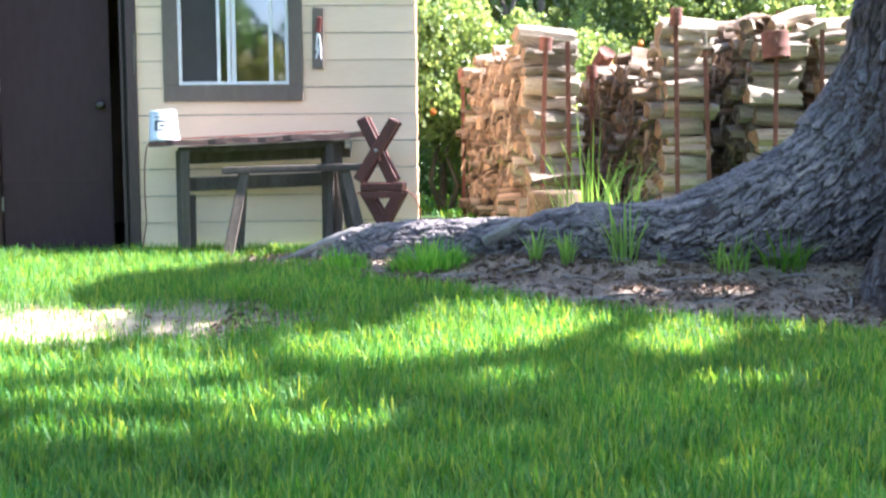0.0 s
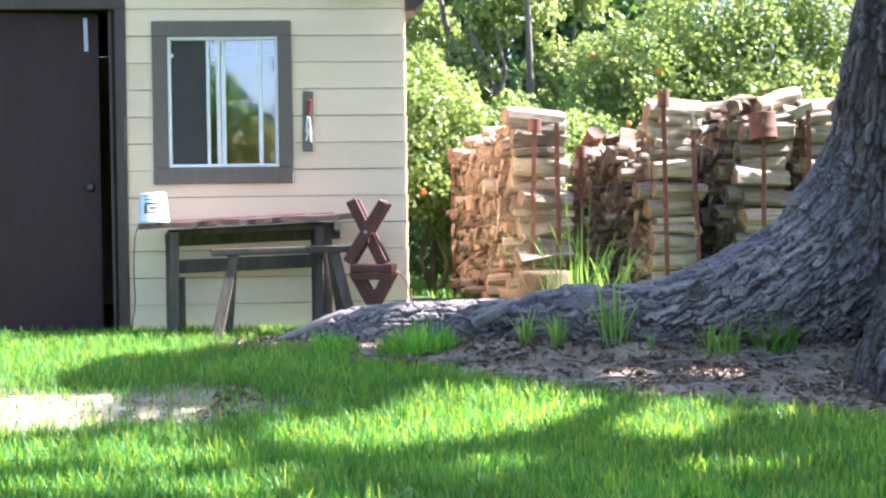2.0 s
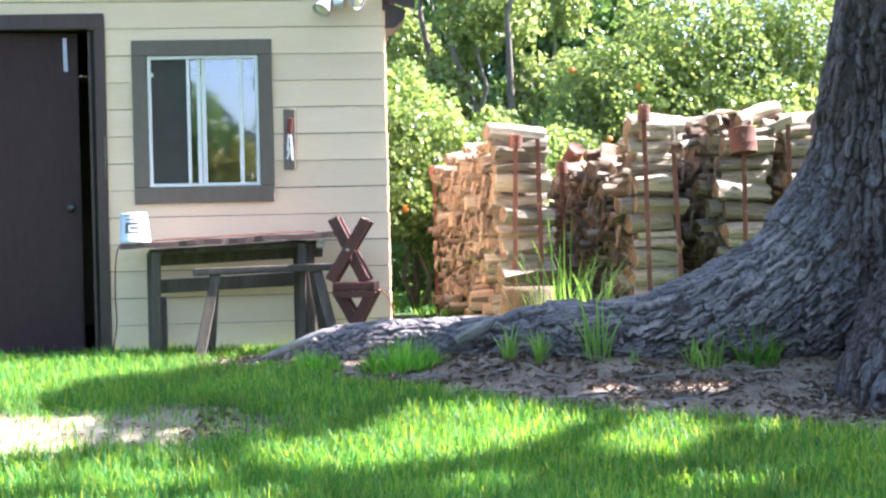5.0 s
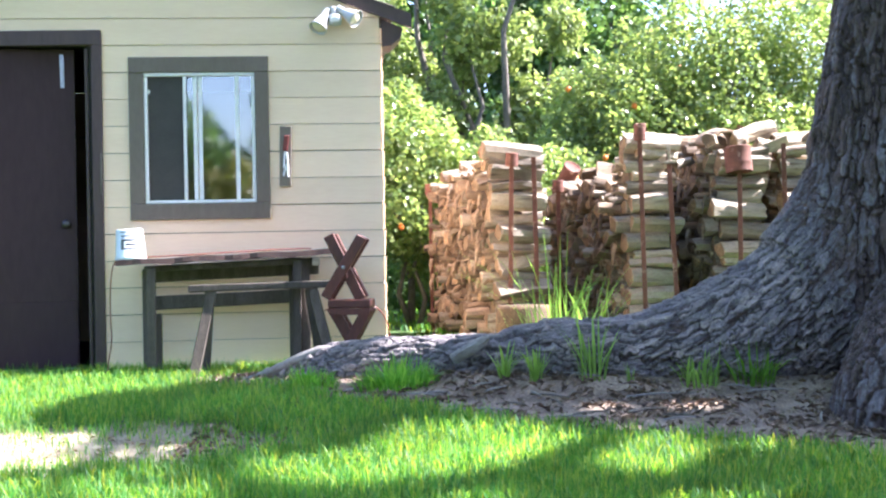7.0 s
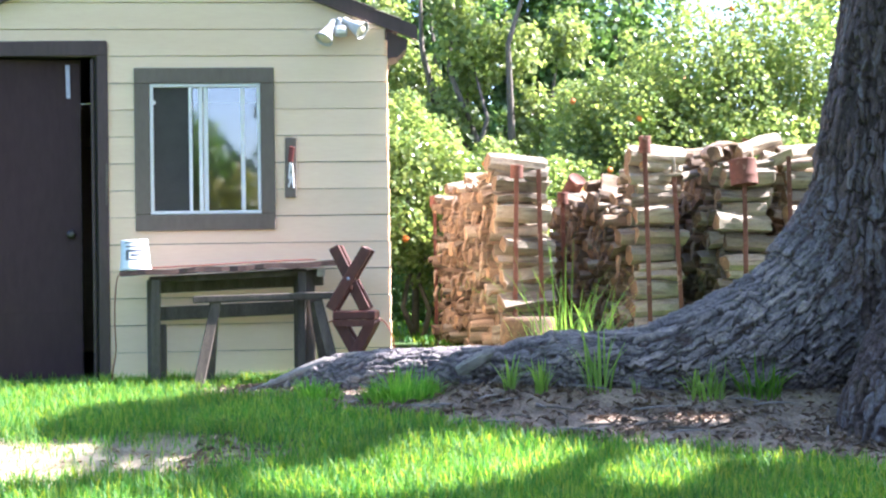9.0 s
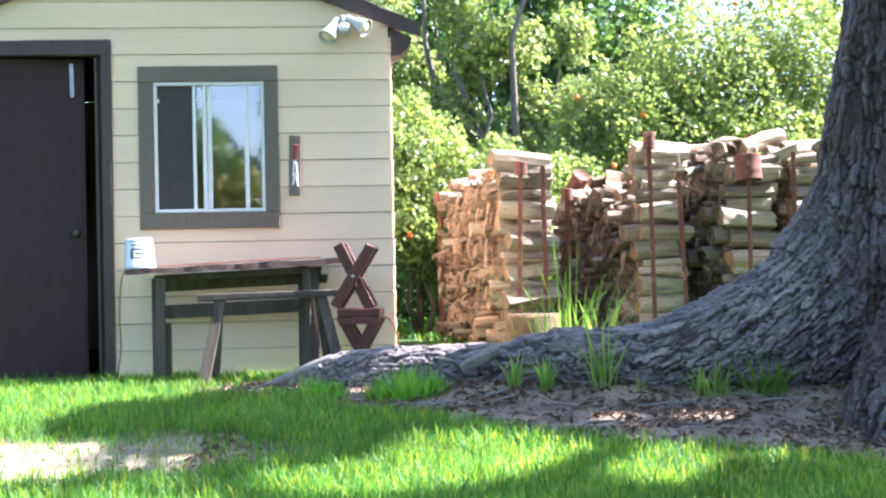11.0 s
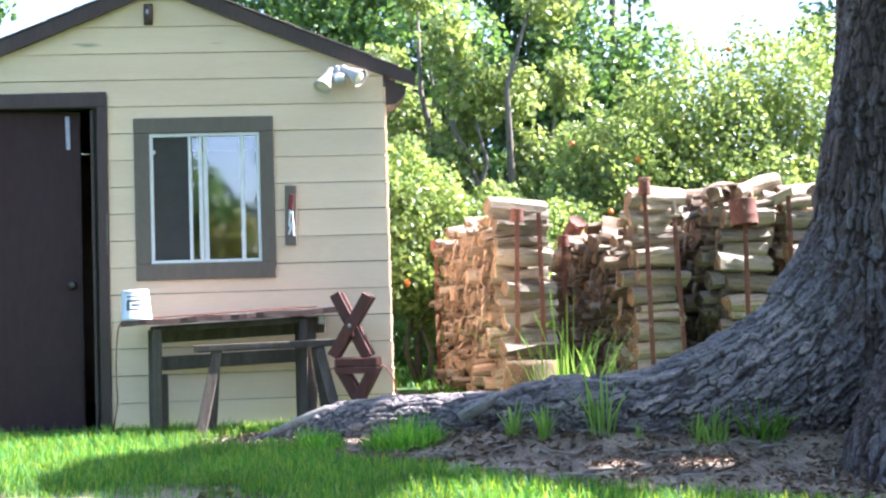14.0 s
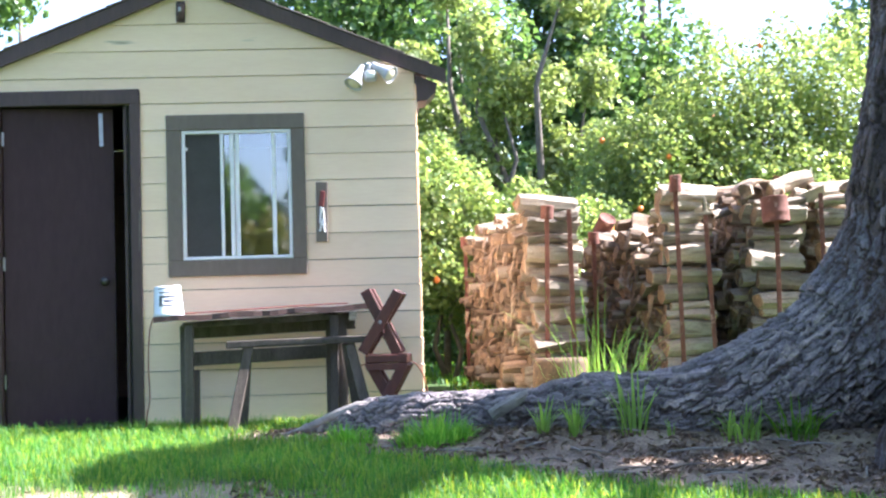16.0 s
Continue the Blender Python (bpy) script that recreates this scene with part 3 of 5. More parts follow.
random.seed(11)
bench = thing("workbench", SHED @ pose(0, 0, 0), "rough outdoor workbench of weathered red and grey boards against the shed", "workbench")
nseg = 26
for y0, y1, name in ((-0.50, -0.30, "top_board"), (-0.295, -0.09, "top_board")):
    bm = bmesh.new()
    rows = []
    for i in range(nseg + 1):
        x = -1.625 + (1.30) * i / nseg
        zt = 0.748 + 0.046 * i / nseg + 0.004 * math.sin(i * 0.8)
        chip = 0.012 * max(0, noise.noise(Vector((i * 0.6, y0 * 9, 0)))) if y0 < -0.4 else 0
        zb = zt - 0.036 + random.uniform(0, 0.008)
        rows.append([bm.verts.new(c) for c in ((x, y0 + chip, zb), (x, y1, zb), (x, y1, zt), (x, y0 + chip + 0.004, zt))])
    for a, b in zip(rows, rows[1:]):
        for i in range(4):
            j = (i + 1) % 4
            bm.faces.new((a[i], a[j], b[j], b[i]))
    bm.faces.new(rows[0][::-1]), bm.faces.new(rows[-1])
    bmesh.ops.recalc_face_normals(bm, faces=bm.faces)
    part(name, bm, M_OLDTOP, bench, "weathered red-brown board with worn edge")
G = 0.03
part("apron", board_between((-1.47, -0.36, 0.692), (-0.52, -0.36, 0.725), 0.036, 0.03), M_OLDWOOD, bench)
part("apron", board_between((-1.50, -0.12, 0.655), (-0.42, -0.12, 0.690), 0.10, 0.03), M_OLDWOOD, bench)
for p, q, w in (((-1.430, -0.42, G), (-1.424, -0.42, 0.70), 0.052), ((-1.392, -0.37, G), (-1.394, -0.34, 0.42), 0.036),
                ((-1.495, -0.13, G), (-1.495, -0.13, 0.69), 0.05), ((-0.560, -0.40, G), (-0.545, -0.40, 0.735), 0.055),
                ((-0.500, -0.35, G), (-0.50, -0.33, 0.735), 0.06), ((-0.583, -0.13, G), (-0.583, -0.13, 0.70), 0.05)):
    part("leg", board_between(p, q, w, 0.045), M_OLDWOOD, bench)
part("stretcher", board_between((-1.50, -0.10, 0.475), (-0.55, -0.10, 0.505), 0.085, 0.025), M_OLDWOOD, bench)
part("block", box((0.045, 0.10, 0.055), (-0.430, -0.43, 0.722), (0, 3, 0), 0.005), M_LOGSIDE, bench, "pale offcut block")

horse = thing("sawhorse", SHED @ pose(0, 0, 0), "old grey wooden sawhorse pushed under the workbench", "sawhorse")
part("beam", board_between((-1.19, -0.50, 0.570), (-0.33, -0.50, 0.585), 0.042, 0.09), M_OLDWOOD, horse)
for p, q in (((-1.165, -0.60, G), (-1.055, -0.505, 0.555)), ((-1.12, -0.36, G), (-1.07, -0.47, 0.555)),
             ((-0.325, -0.60, G), (-0.452, -0.505, 0.555)), ((-0.40, -0.36, G), (-0.47, -0.47, 0.555))):
    part("leg", board_between(p, q, 0.062, 0.04), M_OLDWOOD, horse)


def x_trestle(name, m, high, label, spread=0.112):
    t = thing(name, m, label, "trestle", "red wooden trestles")
    for y in (0.0, 0.13):
        part("cross_board", board_between((-spread, y, 0.0), (spread, y, high), 0.065, 0.032, rough=0.001), M_REDWOOD, t)
        part("cross_board", board_between((spread, y + 0.034, 0.0), (-spread, y + 0.034, high), 0.065, 0.032, rough=0.001), M_REDWOOD, t)
        part("bolt", lathe([(0.011, 0), (0.011, 0.006), (0.006, 0.010)], 10, pose(0, y - 0.016, high / 2, 90)), M_STEEL, t)
    part("rail", board_between((0, -0.012, high / 2 - 0.05), (0, 0.175, high / 2 - 0.05), 0.05, 0.03, face=(0, 0, 1)), M_REDWOOD, t)
    return t


low = x_trestle("trestle", SHED @ pose(-0.232, -0.62, 0.035, 0, 0, -10), 0.405, "red-stained X-shaped trestle standing by the workbench")
part("seat_board", box((0.255, 0.20, 0.050), (0.0, 0.075, 0.428), bevel=0.006), M_REDWOOD, low)
part("gusset", prism([(-0.130, 0.402), (0.130, 0.402), (0.118, 0.362), (-0.118, 0.362)], -0.034, -0.018), M_REDWOOD, low)
x_trestle("trestle", SHED @ pose(-0.272, -0.60, 0.494, 0, 3.0, -10), 0.375, "red-stained X-shaped trestle stacked on another one", 0.104)

bucket = thing("bucket", SHED @ pose(-1.545, -0.40, 0.752, 0, -2.0, 12), "white plastic bucket upside down on the workbench", "bucket")
part("body", lathe([(0.088, 0.0), (0.093, 0.0), (0.093, 0.018), (0.089, 0.022), (0.080, 0.175), (0.076, 0.184), (0.0, 0.186)], 40, close=False), M_PLASTIC, bucket, "", True)
for z0, z1, a0, a1, material in ((0.112, 0.126, -60, 20, M_GREY), (0.062, 0.112, -62, -48, M_GREY), (0.062, 0.072, -46, 26, M_GREY),
                                 (0.086, 0.100, -40, 22, M_GREY), (0.140, 0.148, -60, 10, M_GREY), (0.165, 0.170, -66, -8, M_GREY)):
    bm = bmesh.new()
    cols = []
    for i in range(9):
        a = math.radians(-90 + 20 + a0 + (a1 - a0) * i / 8)
        r0, r1 = 0.0905 - (z0 - 0.022) * 0.0588, 0.0905 - (z1 - 0.022) * 0.0588
        cols.append((bm.verts.new((r0 * math.cos(a), r0 * math.sin(a), z0)), bm.verts.new((r1 * math.cos(a), r1 * math.sin(a), z1))))
    for p, q in zip(cols, cols[1:]):
        bm.faces.new((p[0], q[0], q[1], p[1]))
    part("label_print", bm, material, bucket)


def cord(points, name, label, radius=0.0038):
    crv = bpy.data.curves.new(name, "CURVE")
    crv.dimensions, crv.bevel_depth, crv.bevel_resolution = "3D", radius, 2
    sp = crv.splines.new("NURBS")
    sp.points.add(len(points) - 1)
    sp.use_endpoint_u, sp.order_u = True, 3
    for pt, p in zip(sp.points, points):
        pt.co = (*(SHED @ Vector(p)), 1)
    crv.materials.append(M_CORD)
    tagged(new(name, crv), label, "cord", "orange extension cords")


cord([(-0.46, -0.30, 0.80), (-0.60, -0.28, 0.80), (-0.9, -0.34, 0.788), (-1.15, -0.38, 0.776), (-1.40, -0.36, 0.768), (-1.62, -0.40, 0.757), (-1.655, -0.41, 0.72),
      (-1.672, -0.40, 0.58), (-1.678, -0.38, 0.40), (-1.672, -0.36, 0.26), (-1.70, -0.34, 0.14), (-1.715, -0.30, 0.062), (-1.75, -0.22, 0.055)],
     "extension_cord", "orange extension cord running off the workbench to the ground")
cord([(-0.40, -0.10, 0.40), (-0.22, -0.12, 0.47), (-0.08, -0.10, 0.44), (0.0, -0.06, 0.36), (0.03, -0.04, 0.22), (0.05, -0.02, 0.07), (0.08, 0.10, 0.056)],
     "extension_cord", "orange extension cord hanging at the shed corner")


# ---- the big tree with its surface root ----
ROOT = [((2.36, 6.30, 1.05), 0.50), ((2.12, 6.29, 0.71), 0.465), ((1.86, 6.28, 0.46), 0.42), ((1.66, 6.27, 0.37), 0.36), ((1.50, 6.26, 0.33), 0.325), ((1.25, 6.26, 0.27), 0.265),
        ((1.00, 6.27, 0.225), 0.215), ((0.78, 6.28, 0.215), 0.20), ((0.57, 6.29, 0.225), 0.185), ((0.40, 6.31, 0.215), 0.165),
        ((0.28, 6.33, 0.20), 0.145), ((0.14, 6.40, 0.15), 0.13)]
SPUR = [((0.50, 6.34, 0.20), 0.15), ((0.20, 6.50, 0.19), 0.15), ((-0.05, 6.60, 0.19), 0.145), ((-0.32, 6.69, 0.18), 0.14),
        ((-0.58, 6.79, 0.165), 0.12), ((-0.78, 6.88, 0.12), 0.085), ((-0.95, 6.98, 0.085), 0.05), ((-1.08, 7.05, 0.06), 0.03)]
BUTTRESS = [((2.42, 6.00, 0.42), 0.42), ((2.24, 5.70, 0.30), 0.37), ((2.09, 5.45, 0.18), 0.36), ((2.00, 5.25, 0.02), 0.39), ((1.95, 5.00, -0.10), 0.28),
            ((1.92, 4.80, -0.15), 0.15)]
REAR = [((2.5, 6.4, 0.5), 0.5), ((2.95, 6.7, 0.30), 0.36), ((3.4, 6.9, 0.05), 0.20)]
TRUNK = [((2.44, 6.30, -0.10), 0.60), ((2.42, 6.30, 0.40), 0.61), ((2.41, 6.30, 0.80), 0.595), ((2.405, 6.30, 1.14), 0.565), ((2.405, 6.30, 1.42), 0.52),
         ((2.425, 6.30, 1.80), 0.462), ((2.45, 6.30, 2.26), 0.42), ((2.47, 6.30, 2.8), 0.40), ((2.49, 6.30, 3.3), 0.385)]


def grain(x, y, z, seed):
    """Smooth noise between -1 and 1 on a lattice, for furrows drawn out along the grain."""
    cell = [np.floor(q) for q in (x, y, z)]
    t = [q - f for q, f in zip((x, y, z), cell)]
    t = [q ** 3 * (q * (q * 6 - 15) + 10) for q in t]
    total = 0.0
    for i in (0, 1):
        for j in (0, 1):
            for k in (0, 1):
                h = np.sin((cell[0] + i) * 127.1 + (cell[1] + j) * 311.7 + (cell[2] + k) * 191.3 + seed * 74.7) * 43758.5453
                share = (t[0] if i else 1 - t[0]) * (t[1] if j else 1 - t[1]) * (t[2] if k else 1 - t[2])
                total = total + ((h - np.floor(h)) * 2 - 1) * share
    return total


def plates(u, p, q, seed):
    """Cells of bark: nearness to the joint, each cell's own number, and the place along the cell."""
    base = [np.floor(v) for v in (u, p, q)]
    first, second = np.full(len(u), 9.0), np.full(len(u), 9.0)
    own, run = np.zeros(len(u)), np.zeros(len(u))
    for i in (-1, 0, 1):
        for j in (-1, 0, 1):
            for k in (-1, 0, 1):
                c = [base[0] + i, base[1] + j, base[2] + k]
                h = [np.sin(c[0] * (127.1 + 40 * m) + c[1] * (311.7 - 23 * m) + c[2] * (191.3 + 61 * m) + seed * 17.3 + m) * 43758.5453 for m in range(4)]
                h = [v - np.floor(v) for v in h]
                du = u - c[0] - h[0]
                d = np.sqrt(du ** 2 + (p - c[1] - h[1]) ** 2 + (q - c[2] - h[2]) ** 2)
                near = d < first
                second = np.where(near, first, np.minimum(second, d))
                own, run, first = np.where(near, h[3], own), np.where(near, du, run), np.where(near, d, first)
    return second - first, own, run


def furrows(u, p, q, long, across, seed):
    """Bark relief and tone: u runs along the grain, p and q across it."""
    w = 0.020 * grain(u / 0.20, p / 0.12, q / 0.12, 5.0 + seed)
    fray = 0.012 * grain(u / 0.035, p / 0.028, q / 0.028, 6.0 + seed)
    p, q, u = p + w + fray, q - w + fray, u + 2 * fray
    joint, own, run = plates(u / long, p / across, q / across, seed)
    joint2, own2, run2 = plates(u / (long * 0.42), p / (across * 0.45), q / (across * 0.45), seed + 3)
    fine = grain(u / 0.03, p / 0.012, q / 0.012, 3.0 + seed)
    broad = grain(u / 0.45, p / 0.22, q / 0.22, 8.0 + seed)
    gap, gap2 = smoothstep(0.02, 0.15, joint), smoothstep(0.0, 0.13, joint2)
    lift = 0.62 * gap + 0.16 * gap * gap2 + 0.60 * own - 0.75 * run + 0.18 * own2 - 0.32 * run2 + 0.12 * fine + 0.25 * broad - 0.1
    # joints darkened, raised flake ends lightened: shade and light put into the tone
    tone = 0.04 + gap * (0.10 + 0.10 * gap2 + 0.26 * own + 0.24 * own2 - 0.22 * run + 0.13 * fine + 0.14 * broad)
    return lift, tone


def along(points, co):
    """For each vertex: arc length on a limb's axis, angle round it, distance over radius."""
    best, arc, ang = np.full(len(co), 1e9), np.zeros(len(co)), np.zeros(len(co))
    total = 0.0
    for (p, r), (q, s) in zip(points, points[1:]):
        p, q = np.array(p), np.array(q)
        d = q - p
        length = np.linalg.norm(d)
        t = np.clip((co - p) @ d / length ** 2, 0, 1)
        off = co - (p + t[:, None] * d)
        rel = np.linalg.norm(off, axis=1) / (r + (s - r) * t)
        e = d / length
        a = np.cross(e, (0.0, 0.0, 1.0)) if abs(e[2]) < 0.8 else np.cross(e, (0.0, 1.0, 0.0))
        a /= np.linalg.norm(a)
        b = np.cross(e, a)
        near = rel < best
        best, arc, ang = np.where(near, rel, best), np.where(near, total + t * length, arc), np.where(near, np.arctan2(off @ b, off @ a), ang)
        total += length
    return best, arc, ang


def fine_line(points, steps=5):
    """More points along a limb, eased between the given ones."""
    out = []
    for i in range(len(points) - 1):
        p0, p1, p2, p3 = (points[max(0, min(len(points) - 1, i + k))] for k in (-1, 0, 1, 2))
        for s in range(steps):
            t = s / steps
            f = lambda a, b, c, d: 0.5 * (2 * b + (c - a) * t + (2 * a - 5 * b + 4 * c - d) * t * t + (3 * b - a - 3 * c + d) * t ** 3)
            out.append((tuple(f(p0[0][k], p1[0][k], p2[0][k], p3[0][k]) for k in range(3)), f(p0[1], p1[1], p2[1], p3[1])))
    return out + [points[-1]]


tree = thing("tree", pose(2.43, 6.3, 0.1), "huge old tree with furrowed grey-brown bark and a long surface root", "tree")


def build_trunk():
    bm = bmesh.new()
    for limb in (ROOT, SPUR, BUTTRESS, REAR, TRUNK):
        line = fine_line(limb)
        tube([p for p, _ in line], [r for _, r in line], 28, 0.02, bm)
    me = bpy.data.meshes.new("trunk_rough")
    bm.to_mesh(me)
    bm.free()
    tmp = new("trunk_rough", me)
    md = tmp.modifiers.new("weld", "REMESH")
    md.mode, md.voxel_size = "VOXEL", 0.0068
    sm = tmp.modifiers.new("ease", "SMOOTH")
    sm.factor, sm.iterations = 0.5, 16
    done = bpy.data.meshes.new_from_object(tmp.evaluated_get(bpy.context.evaluated_depsgraph_get()))
    bpy.data.objects.remove(tmp)
    nv = len(done.vertices)
    co, no = np.zeros(nv * 3), np.zeros(nv * 3)
    done.vertices.foreach_get("co", co), done.vertices.foreach_get("normal", no)
    co, no = co.reshape(-1, 3), no.reshape(-1, 3)
    fits = [along(limb, co) for limb in (TRUNK, ROOT, SPUR, BUTTRESS, REAR)]
    rel = np.stack([f[0] for f in fits])
    rel[0] += 0.10 * (co[:, 2] < 1.2)
    pick = rel.argmin(0)
    ridge = np.interp(co[:, 0], [-1.1, -0.6, 0.0, 0.3, 0.57, 0.98, 1.25, 1.5, 1.68, 1.9, 2.1, 3.4], [0.08, 0.28, 0.33, 0.38, 0.43, 0.50, 0.64, 0.81, 0.95, 1.2, 1.5, 1.5])
    up_lift, up_tone = furrows(co[:, 2], co[:, 0], co[:, 1], 0.50, 0.046, 1.0)
    out_lift, out_tone = furrows(co[:, 0] * 1.2, co[:, 2] - ridge, co[:, 1], 0.33, 0.036, 2.0)
    share = smoothstep(1.50, 2.05, co[:, 0] + 0.30 * (co[:, 2] - 0.9))
    share = np.maximum(share, 0.9 * (pick == 3))
    lift, tone = up_lift * share + out_lift * (1 - share), up_tone * share + out_tone * (1 - share)
    amp = np.where(pick == 2, 0.013, 0.022 + 0.003 * share)
    ang = np.arctan2(co[:, 1] - 6.3, co[:, 0] - 2.43)
    flow = np.sin(ang * 6 + 1.2 * np.sin(co[:, 2] * 2)) * 0.014 * share
    co = co + no * (lift * amp - amp * 1.1 + flow)[:, None]
    origin = np.array((2.43, 6.3, 0.1))
    done.vertices.foreach_set("co", (co - origin).ravel())
    done.update()
    done.shade_smooth()
    done.materials.clear()
    done.materials.append(M_BARK)
    # light put into the tone: root raised, trunk lowered; spur is paler wood too
    at = done.attributes.new("plate", "FLOAT", "POINT")
    at.data.foreach_set("value", np.clip(tone + 0.34 * (pick == 2) + 0.27 * (1 - share) * (pick == 1) - 0.17 * share, 0, 1).astype(np.float32))
    at = done.attributes.new("upright", "FLOAT", "POINT")
    at.data.foreach_set("value", share.astype(np.float32))
    ob = new("trunk", done)
    ob.parent = tree
    tagged(ob, "furrowed grey-brown bark in long plates")


build_trunk()
T0 = Vector((2.43, 6.3, 0.1))


def up_limb(points, radii, name="limb"):
    part(name, tube([Vector(p) - T0 for p in points], radii, 12, 0.04), M_LIMB, tree, "", True)


# upper trunk and limbs, unseen, led so their shadows miss the sunny places
up_limb([(2.49, 6.3, 3.2), (2.70, 6.3, 4.0), (3.4, 6.3, 5.0), (4.4, 6.35, 6.2), (5.4, 6.4, 7.4)], [0.39, 0.36, 0.30, 0.2, 0.08], "upper_trunk")
for tip, z0, thick in (((5.6, 5.9, 5.6), 3.9, 1.0), ((6.4, 6.6, 6.6), 4.8, 1.0), ((7.2, 6.0, 7.6), 5.6, 0.8), ((5.2, 3.3, 5.2), 4.3, 0.3), ((6.4, 2.3, 6.6), 5.2, 0.3), ((6.8, 4.6, 7.4), 5.6, 0.3)):
    a = Vector((float(np.interp(z0, [3.2, 4.0, 5.0, 6.2], [2.49, 2.70, 3.4, 4.4])), 6.3, z0))
    b = Vector(tip)
    pts = [a.lerp(b, q) + Vector((0, 0, 0.5 * math.sin(math.pi * q))) + Vector((random.uniform(-0.1, 0.1), random.uniform(-0.1, 0.1), 0)) * (0 < q < 1)
           for q in (0, 0.2, 0.4, 0.6, 0.8, 1)]
    up_limb(pts, [r * thick for r in (0.17, 0.14, 0.11, 0.08, 0.05, 0.02)])


# ---- leaves ----
def leaf_mesh(name, at, normal, size, material, parent, label="", rs=None, slim=0.42, smooth=False):
    """Many small folded leaves: places, the way they face, and their lengths."""
    rs = rs or np.random.RandomState(1)
    n = len(at)
    normal = normal / np.linalg.norm(normal, axis=1)[:, None]
    axis = rs.normal(size=(n, 3))
    axis -= normal * (axis * normal).sum(1)[:, None]
    axis /= np.linalg.norm(axis, axis=1)[:, None]
    side = np.cross(normal, axis)
    size = size[:, None]
    fold = normal * size * rs.uniform(0.05, 0.22, (n, 1))
    v = np.empty((n, 4, 3))
    v[:, 0], v[:, 2] = at - axis * size * 0.5, at + axis * size * 0.5 - fold
    v[:, 1], v[:, 3] = at + side * size * slim + fold, at - side * size * slim + fold
    i = np.arange(n)[:, None] * 4
    faces = np.concatenate([i + [0, 1, 2], i + [0, 2, 3]])
    return stuff_mesh(name, v.reshape(-1, 3), faces, material, parent, label)


def stuff_mesh(name, verts, faces, material, parent=None, label=""):
    me = bpy.data.meshes.new(name)
    nf, k = faces.shape
    me.vertices.add(len(verts))
    me.vertices.foreach_set("co", np.ascontiguousarray(verts, np.float32).ravel())
    me.loops.add(nf * k)
    me.loops.foreach_set("vertex_index", np.ascontiguousarray(faces, np.int32).ravel())
    me.polygons.add(nf)
    me.polygons.foreach_set("loop_start", np.arange(0, nf * k, k, dtype=np.int32))
    me.polygons.foreach_set("loop_total", np.full(nf, k, dtype=np.int32))
    me.materials.append(material)
    me.update(calc_edges=True)
    ob = new(name, me)
    if parent:
        ob.parent = parent
    return tagged(ob, label)


def lobes_leaves(rs, lobes, n, hollow=0.55, lump=0.18):
    """Leaf places on and in lumpy ellipsoids (centre, radii), with the way out of each."""
    vol = np.array([r[0] * r[1] * r[2] for _, r in lobes]) ** 0.67
    which = rs.choice(len(lobes), n, p=vol / vol.sum())
    d = rs.normal(size=(n, 3))
    d /= np.linalg.norm(d, axis=1)[:, None]
    c, r = np.array([a for a, _ in lobes])[which], np.array([b for _, b in lobes])[which]
    ruff = 1 + lump * (np.sin(d[:, 0] * 7 + which) * np.cos(d[:, 1] * 6 - which) + 0.7 * np.sin(d[:, 2] * 9 + d[:, 0] * 11 + which * 2))
    q = 1 - (1 - hollow) * rs.uniform(0, 1, n) ** 1.8
    at = c + d * r * (ruff * q)[:, None]
    return at, d


def shrub(name, lobes, n, size, material, label, category, seed, stems=5, group="", fruit=0, base=None, lump=0.14):
    rs = np.random.RandomState(seed)
    random.seed(seed)
    c = np.mean([a for a, _ in lobes], 0)
    o = Vector(base or (c[0], c[1], float(ground_z(c[0], c[1]))))
    t = thing(name, pose(*o), label, category, group)
    at, out = lobes_leaves(rs, lobes, n, lump=lump)
    keep = at[:, 2] > o.z + 0.06
    at, out = at[keep], out[keep]
    face = out * 0.7 + rs.normal(size=at.shape) * 0.75 + (0, 0, 0.45)
    leaf_mesh("crown", at - np.array(o), face, rs.uniform(0.7, 1.3, len(at)) * size, material, t, "", rs)
    for i in range(stems):
        a, r = lobes[i % len(lobes)]
        tip = Vector(a) - o + Vector([random.uniform(-0.5, 0.5) * r[k] for k in range(3)])
        foot = Vector((tip.x * 0.25 + random.uniform(-0.1, 0.1), tip.y * 0.25, -0.03))
        pts = [foot.lerp(tip, q) + Vector((random.uniform(-1, 1), random.uniform(-1, 1), 0)) * 0.06 * tip.length * (0 < q < 1) for q in (0, 0.25, 0.5, 0.75, 1)]
        w = 0.016 * tip.length + 0.012
        part("stem", tube(pts, [w, w * 0.8, w * 0.6, w * 0.4, w * 0.15], 8), M_LIMB, t, "", True)
    for i in range(fruit):
        a, r = lobes[rs.randint(len(lobes))]
        d = Vector((rs.normal(), -abs(rs.normal()) - 0.4, rs.normal())).normalized()
        p = Vector(a) + Vector([d[k] * r[k] * 1.0 for k in range(3)]) - o
        if p.z > 0.3:
            part("fruit", lathe([(0.004, -0.034), (0.022, -0.026), (0.034, 0), (0.022, 0.026), (0.004, 0.034)], 10, pose(*p)), M_FRUIT, t, "ripe orange fruit", True)
    return t


